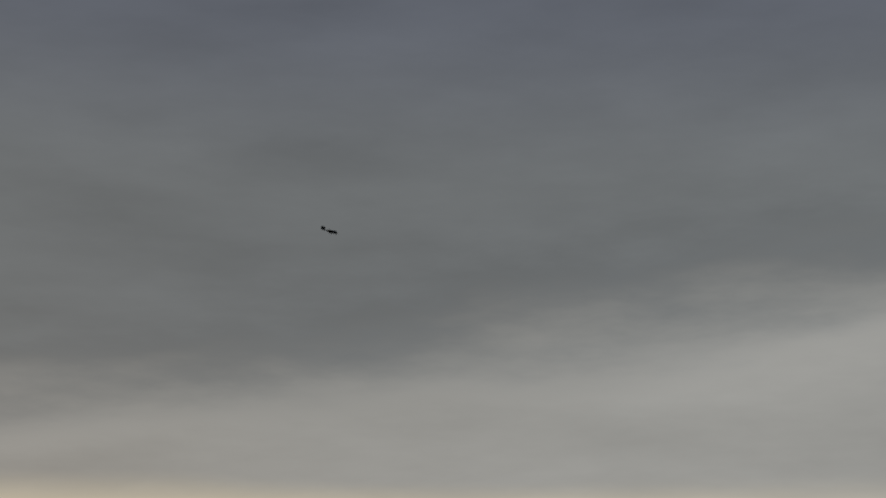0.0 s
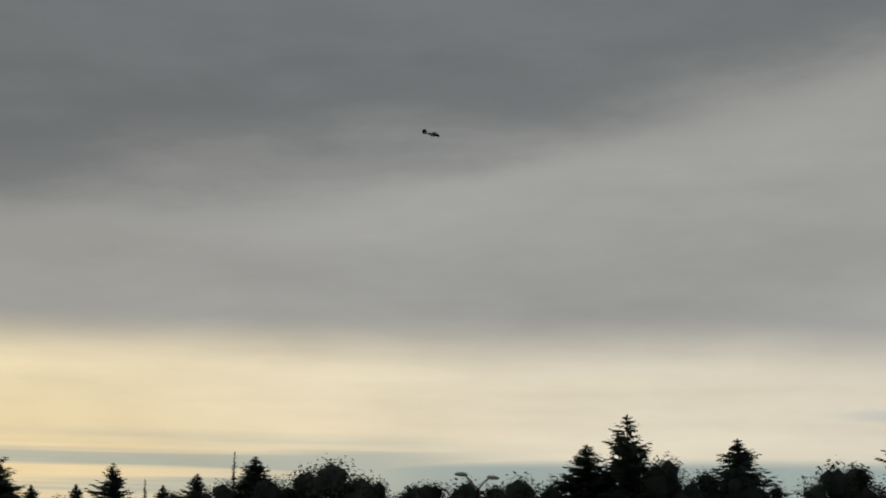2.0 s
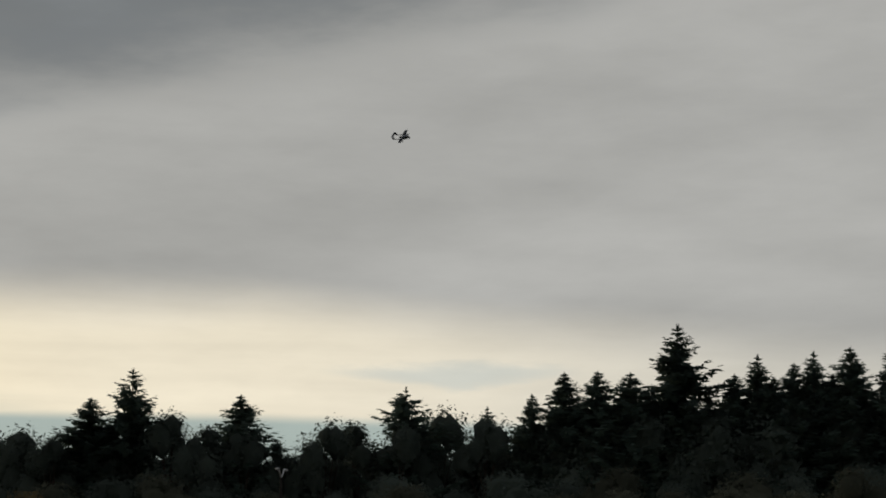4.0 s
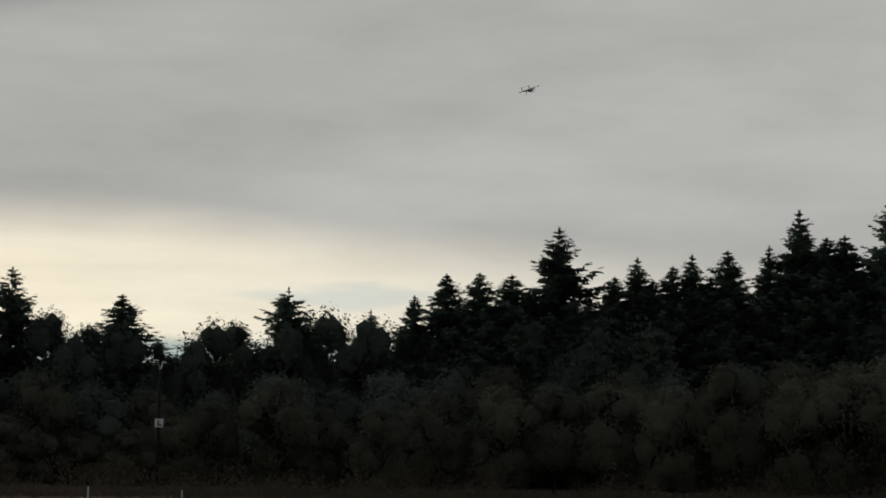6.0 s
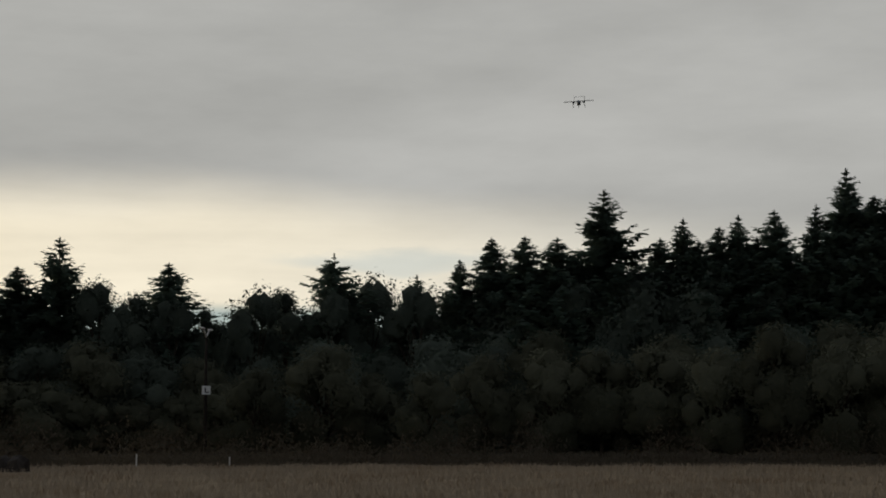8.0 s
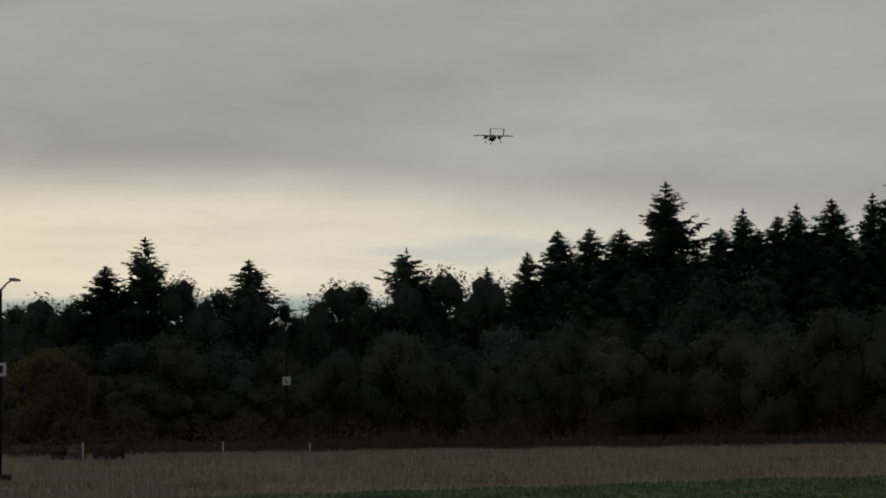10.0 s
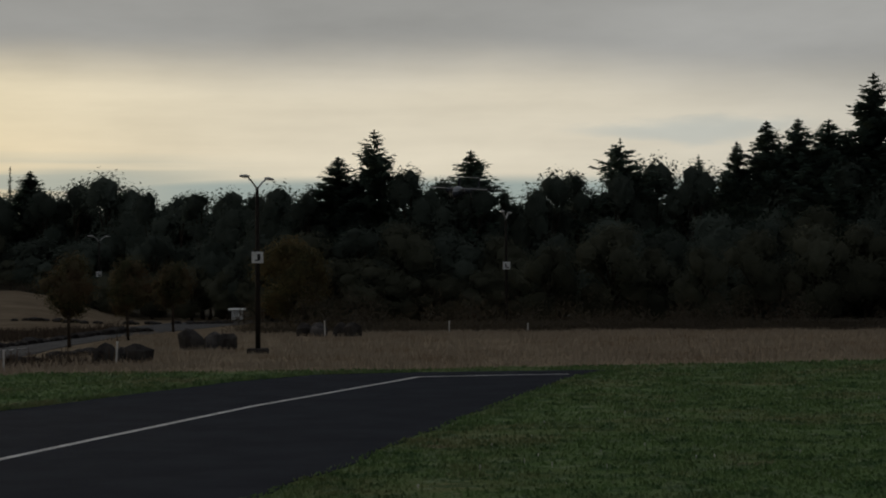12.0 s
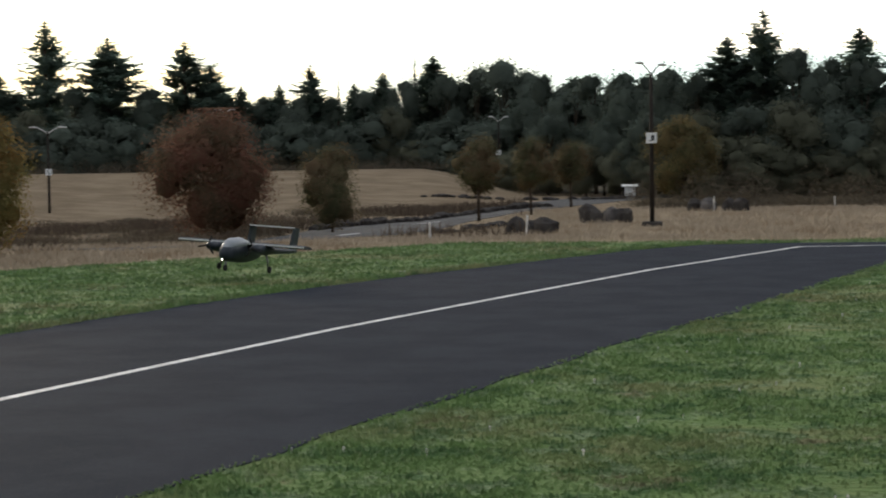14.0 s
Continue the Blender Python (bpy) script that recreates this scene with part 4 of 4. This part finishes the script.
def marker_post(x, y, tall, lean):
    t = thing("marker_post", pose(x, y, height(x, y) - 0.05, 0, lean, 20), "thin white marker post standing in dry grass", "post", "white marker posts")
    part("shaft", box(bmesh.new(), 0.042, 0.04, tall, None, 0.008), M_WHITE, t)
    part("cap", box(bmesh.new(), 0.05, 0.048, 0.03, pose(0, 0, tall), 0.006), M_WHITE, t)


for x, y, h, lean in ((-8.6, 45.9, 0.5, 0), (-6.3, 47.9, 0.6, 4), (-1.75, 69.9, 0.62, -2), (3.0, 73.5, 0.5, 0), (6.2, 74.7, 0.38, 0)):
    marker_post(x, y, h, lean)


def kiosk():
    x, y = -6.85, 95.0
    t = thing("notice_kiosk", pose(x, y, 0, 0, 0, 4), "small white roofed notice kiosk by the road", "kiosk")
    for s in (-1, 1):
        part("post", box(bmesh.new(), 0.08, 0.08, 0.75, pose(s * 0.33, 0, 0), 0.01), M_POLE, t)
    part("panel", box(bmesh.new(), 0.6, 0.05, 0.5, pose(0, 0, 0.2), 0.01), M_SIGN, t)
    bm = bmesh.new()
    box(bm, 0.9, 0.3, 0.04, pose(0, -0.12, 0.72, 18), 0.01)
    box(bm, 0.9, 0.3, 0.04, pose(0, 0.14, 0.72, -18), 0.01)
    part("roof", bm, M_WHITE, t, "pale gabled roof")


kiosk()


# ---------------------------------------------------------------- the model aircraft
def wing_box(bm, x0, x1, y0, chord, z, thick, taper=1.0):
    """A wing panel from x0 to x1 with an aerofoil section; y0 is the leading edge."""
    prof = [(0, 0), (0.06, 0.55), (0.25, 1.0), (0.6, 0.75), (1.0, 0.06), (0.6, -0.25), (0.25, -0.4), (0.06, -0.32)]
    ends = []
    for x, c in ((x0, chord), (x1, chord * taper)):
        ends.append([bm.verts.new((x, y0 - a * c, z + b * thick)) for a, b in prof])
    for k in range(len(prof)):
        bm.faces.new((ends[0][k], ends[0][(k + 1) % len(prof)], ends[1][(k + 1) % len(prof)], ends[1][k]))
    bm.faces.new(ends[0][::-1]), bm.faces.new(ends[1])
    return bm


def build_plane():
    p = thing("model_aircraft", Matrix(), "grey twin-boom radio-controlled aircraft coming in to land", "model aircraft")
    bm = loft(bmesh.new(), [(0.90, -0.09, 0.01, 0.01), (0.88, -0.09, 0.08, 0.075), (0.78, -0.08, 0.125, 0.13), (0.6, -0.06, 0.145, 0.165), (0.3, -0.05, 0.15, 0.18),
                            (0.0, -0.04, 0.15, 0.175), (-0.3, -0.03, 0.13, 0.145), (-0.6, -0.02, 0.07, 0.075), (-0.72, -0.01, 0.015, 0.015)], 18, 2.4)
    body = part("fuselage", bm, M_HULL, p, "rounded grey-green fuselage pod", smooth=True)
    bm = loft(bmesh.new(), [(0.85, -0.03, 0.03, 0.02), (0.74, 0.04, 0.105, 0.075), (0.55, 0.09, 0.138, 0.10), (0.30, 0.11, 0.14, 0.10), (0.05, 0.10, 0.12, 0.075), (-0.10, 0.09, 0.05, 0.03)], 16, 2.2)
    part("canopy", bm, M_CANOPY, body, "bulged canopy, sky highlight put into its pale colour", smooth=True)
    bm = bmesh.new()
    bmesh.ops.create_uvsphere(bm, u_segments=12, v_segments=8, radius=0.010, matrix=pose(0.0, 0.90, -0.19))
    lamp = part("landing_light", bm, M_GLOW, body, "bright white landing light")
    # unseen tube, added to keep the light's glow off nacelles and canopy
    bm = bmesh.new()
    bmesh.ops.create_cone(bm, cap_ends=False, segments=14, radius1=0.024, radius2=0.024, depth=0.12, matrix=pose(0.0, 0.87, -0.19, 90))
    part("lamp_housing", bm, M_RUBBER, lamp)
    w1 = part("wing", wing_box(wing_box(bmesh.new(), -1.2, 0.0, 0.20, 0.40, 0.10, 0.045), 0.0, 1.2, 0.20, 0.40, 0.10, 0.045), M_WING, p, "straight grey high wing")
    for s in (-1, 1):
        # added strip whose pale colour imitates the sky reflected along the edge
        part("leading_edge", box(bmesh.new(), 1.16, 0.026, 0.026, pose(s * 0.61, 0.2, 0.098), 0.006), M_EDGE_GLINT, w1, "strip on the leading edge, sky reflection put into its pale colour")
        bm = wing_box(bmesh.new(), s * 0.5, s * 1.16, -0.195, 0.09, 0.10, 0.008)
        part("aileron", bm, M_WING, w1)
        bm = loft(bmesh.new(), [(0.60, 0.03, 0.03, 0.03), (0.56, 0.03, 0.062, 0.062), (0.4, 0.03, 0.075, 0.085), (0.1, 0.02, 0.072, 0.09), (-0.25, 0.03, 0.055, 0.065), (-0.6, 0.03, 0.042, 0.05),
                                (-1.12, 0.05, 0.034, 0.04), (-1.32, 0.06, 0.015, 0.02)], 14, 2.2)
        bm.transform(Matrix.Translation((s * 0.42, 0, 0)))
        boom = part("boom", bm, M_HULL, p, "slender boom with engine nacelle", smooth=True)
        bm = bmesh.new()
        ends = []
        for z, y0, y1 in ((0.02, -0.92, -1.30), (0.46, -1.08, -1.38)):
            ends.append([bm.verts.new((s * 0.42 + dx, y, z)) for dx, y in ((0, y0), (0.018, y0 - 0.1), (0.004, y1), (-0.004, y1), (-0.018, y0 - 0.1))])
        for k in range(5):
            bm.faces.new((ends[0][k], ends[0][(k + 1) % 5], ends[1][(k + 1) % 5], ends[1][k]))
        bm.faces.new(ends[0]), bm.faces.new(ends[1])
        part("fin", bm, M_HULL, boom, "upright tail fin")
        # undercarriage leg under each nacelle
        leg = part("main_leg", tube(bmesh.new(), [((s * 0.42, 0.02, -0.05), 0.018), ((s * 0.44, -0.02, -0.18), 0.015), ((s * 0.45, -0.03, -0.30), 0.012)], 8), M_STRUT, p, smooth=True)
        bm = bmesh.new()
        bmesh.ops.create_cone(bm, cap_ends=True, segments=18, radius1=0.062, radius2=0.062, depth=0.045, matrix=pose(s * 0.48, -0.03, -0.31, 0, 90))
        bmesh.ops.bevel(bm, geom=[e for e in bm.edges if len(e.link_faces) == 2 and any(len(f.verts) > 8 for f in e.link_faces)], offset=0.012, segments=2, affect="EDGES")
        part("main_wheel", bm, M_RUBBER, leg, "small black main wheel", smooth=True)
    part("tailplane", wing_box(bmesh.new(), -0.44, 0.44, -1.10, 0.24, 0.46, 0.016), M_WING, p, "high grey tailplane between the fins")
    # same added strip on the tail, sky reflection as pale colour
    part("tail_edge", box(bmesh.new(), 0.88, 0.02, 0.024, pose(0, -1.1, 0.454), 0.006), M_EDGE_GLINT, p, "strip on the tailplane's leading edge, sky reflection put into its pale colour")
    part("elevator", wing_box(bmesh.new(), -0.40, 0.40, -1.342, 0.07, 0.46, 0.005), M_WING, p)
    leg = part("nose_leg", tube(bmesh.new(), [((0, 0.72, -0.12), 0.018), ((0, 0.74, -0.24), 0.015), ((0, 0.75, -0.32), 0.012)], 8), M_STRUT, p, smooth=True)
    bm = bmesh.new()
    bmesh.ops.create_cone(bm, cap_ends=True, segments=18, radius1=0.05, radius2=0.05, depth=0.04, matrix=pose(0, 0.75, -0.33, 0, 90))
    part("nose_wheel", bm, M_RUBBER, leg, "small black nose wheel", smooth=True)
    props = []
    for s in (-1, 1):
        bm = bmesh.new()
        for k in range(3):
            a = k * math.tau / 3
            q = Matrix.Rotation(a, 4, "Y")
            ring = []
            for r, c in ((0.03, 0.008), (0.09, 0.015), (0.16, 0.014), (0.19, 0.006)):
                ring.append([q @ Vector((x, y, r)) for x, y in ((-c, 0.004), (c, -0.004), (c, -0.008), (-c, 0.0))])
            vs = [[bm.verts.new(v) for v in row] for row in ring]
            for lo, hi in zip(vs, vs[1:]):
                for j in range(4):
                    bm.faces.new((lo[j], lo[(j + 1) % 4], hi[(j + 1) % 4], hi[j]))
            bm.faces.new(vs[0]), bm.faces.new(vs[-1])
        loft(bm, [(-0.03, 0, 0.035, 0.035), (0.02, 0, 0.034, 0.034), (0.07, 0, 0.02, 0.02), (0.09, 0, 0.004, 0.004)], 12)
        props.append(part("propeller", bm, M_RUBBER, p, "dark three-bladed propeller", pose(s * 0.42, 0.62, 0.03)))
    return p, props


plane, propellers = build_plane()

PLANE_PATH = [
    (0, pose(-82.12, 225.76, 68.22, -13, 10, -85)),
    (0.5, pose(-71.23, 230.75, 64.65, -12, 10, -87)),
    (1.0, pose(-56.82, 234.51, 62.37, -10, 11, -90)),
    (1.5, pose(-41.24, 237.00, 60.36, -10, 13, -94)),
    (2.0, pose(-24.42, 238.72, 59.12, -10, 21, -100)),
    (2.5, pose(-8.83, 237.69, 57.84, -9, 34, -108)),
    (3.0, pose(5.71, 233.64, 55.35, -7, 46, -118)),
    (3.5, pose(19.07, 230.18, 53.14, -4, 54, -125)),
    (4.0, pose(32.31, 224.88, 50.68, -4, 52, -134)),
    (4.2, pose(35.22, 222.52, 49.81, -4, 50, -137)),
    (6.5, pose(55.70, 188.41, 38.51, -9, 17, -192)),
    (7.0, pose(52.38, 178.44, 35.25, -10, 14, -196)),
    (7.5, pose(46.55, 162.37, 30.65, -11, 10, -199)),
    (8.0, pose(40.69, 148.74, 26.85, -11, 3, -200)),
    (8.2, pose(38.13, 144.81, 25.55, -11, 2, -200)),
    (10.3, pose(18.49, 108.61, 16.02, -12, -4.5, -202)),
    (10.5, pose(16.68, 104.75, 14.66, -12, -5, -202)),
    (11.0, pose(12.04, 95.15, 11.51, -9, -8.5, -203)),
    (11.5, pose(7.77, 85.79, 8.35, -10, -10, -203)),
    (12.0, pose(3.61, 75.79, 5.70, -7, -4, -200)),
    (12.5, pose(0.58, 61.98, 3.52, -4, 0, -195)),
    (13.0, pose(-2.57, 53.94, 2.20, -1, -6, -190)),
    (13.5, pose(-6.26, 44.55, 1.07, 0, 3, -188)),
    (13.7, pose(-7.32, 39.31, 0.75, 2, 4, -187)),
    (13.9, pose(-8.80, 33.33, 0.53, 4, 0, -188)),
    (14.0, pose(-8.85, 29.68, 0.55, 5, -4, -188)),
]


def motions():
    walk(plane, PLANE_PATH)
    for s, prop in zip((-1, 1), propellers):
        walk(prop, [(i / 10, pose(s * 0.42, 0.62, 0.03, 0, s * 83 * i, 0)) for i in range(141)])


motions()
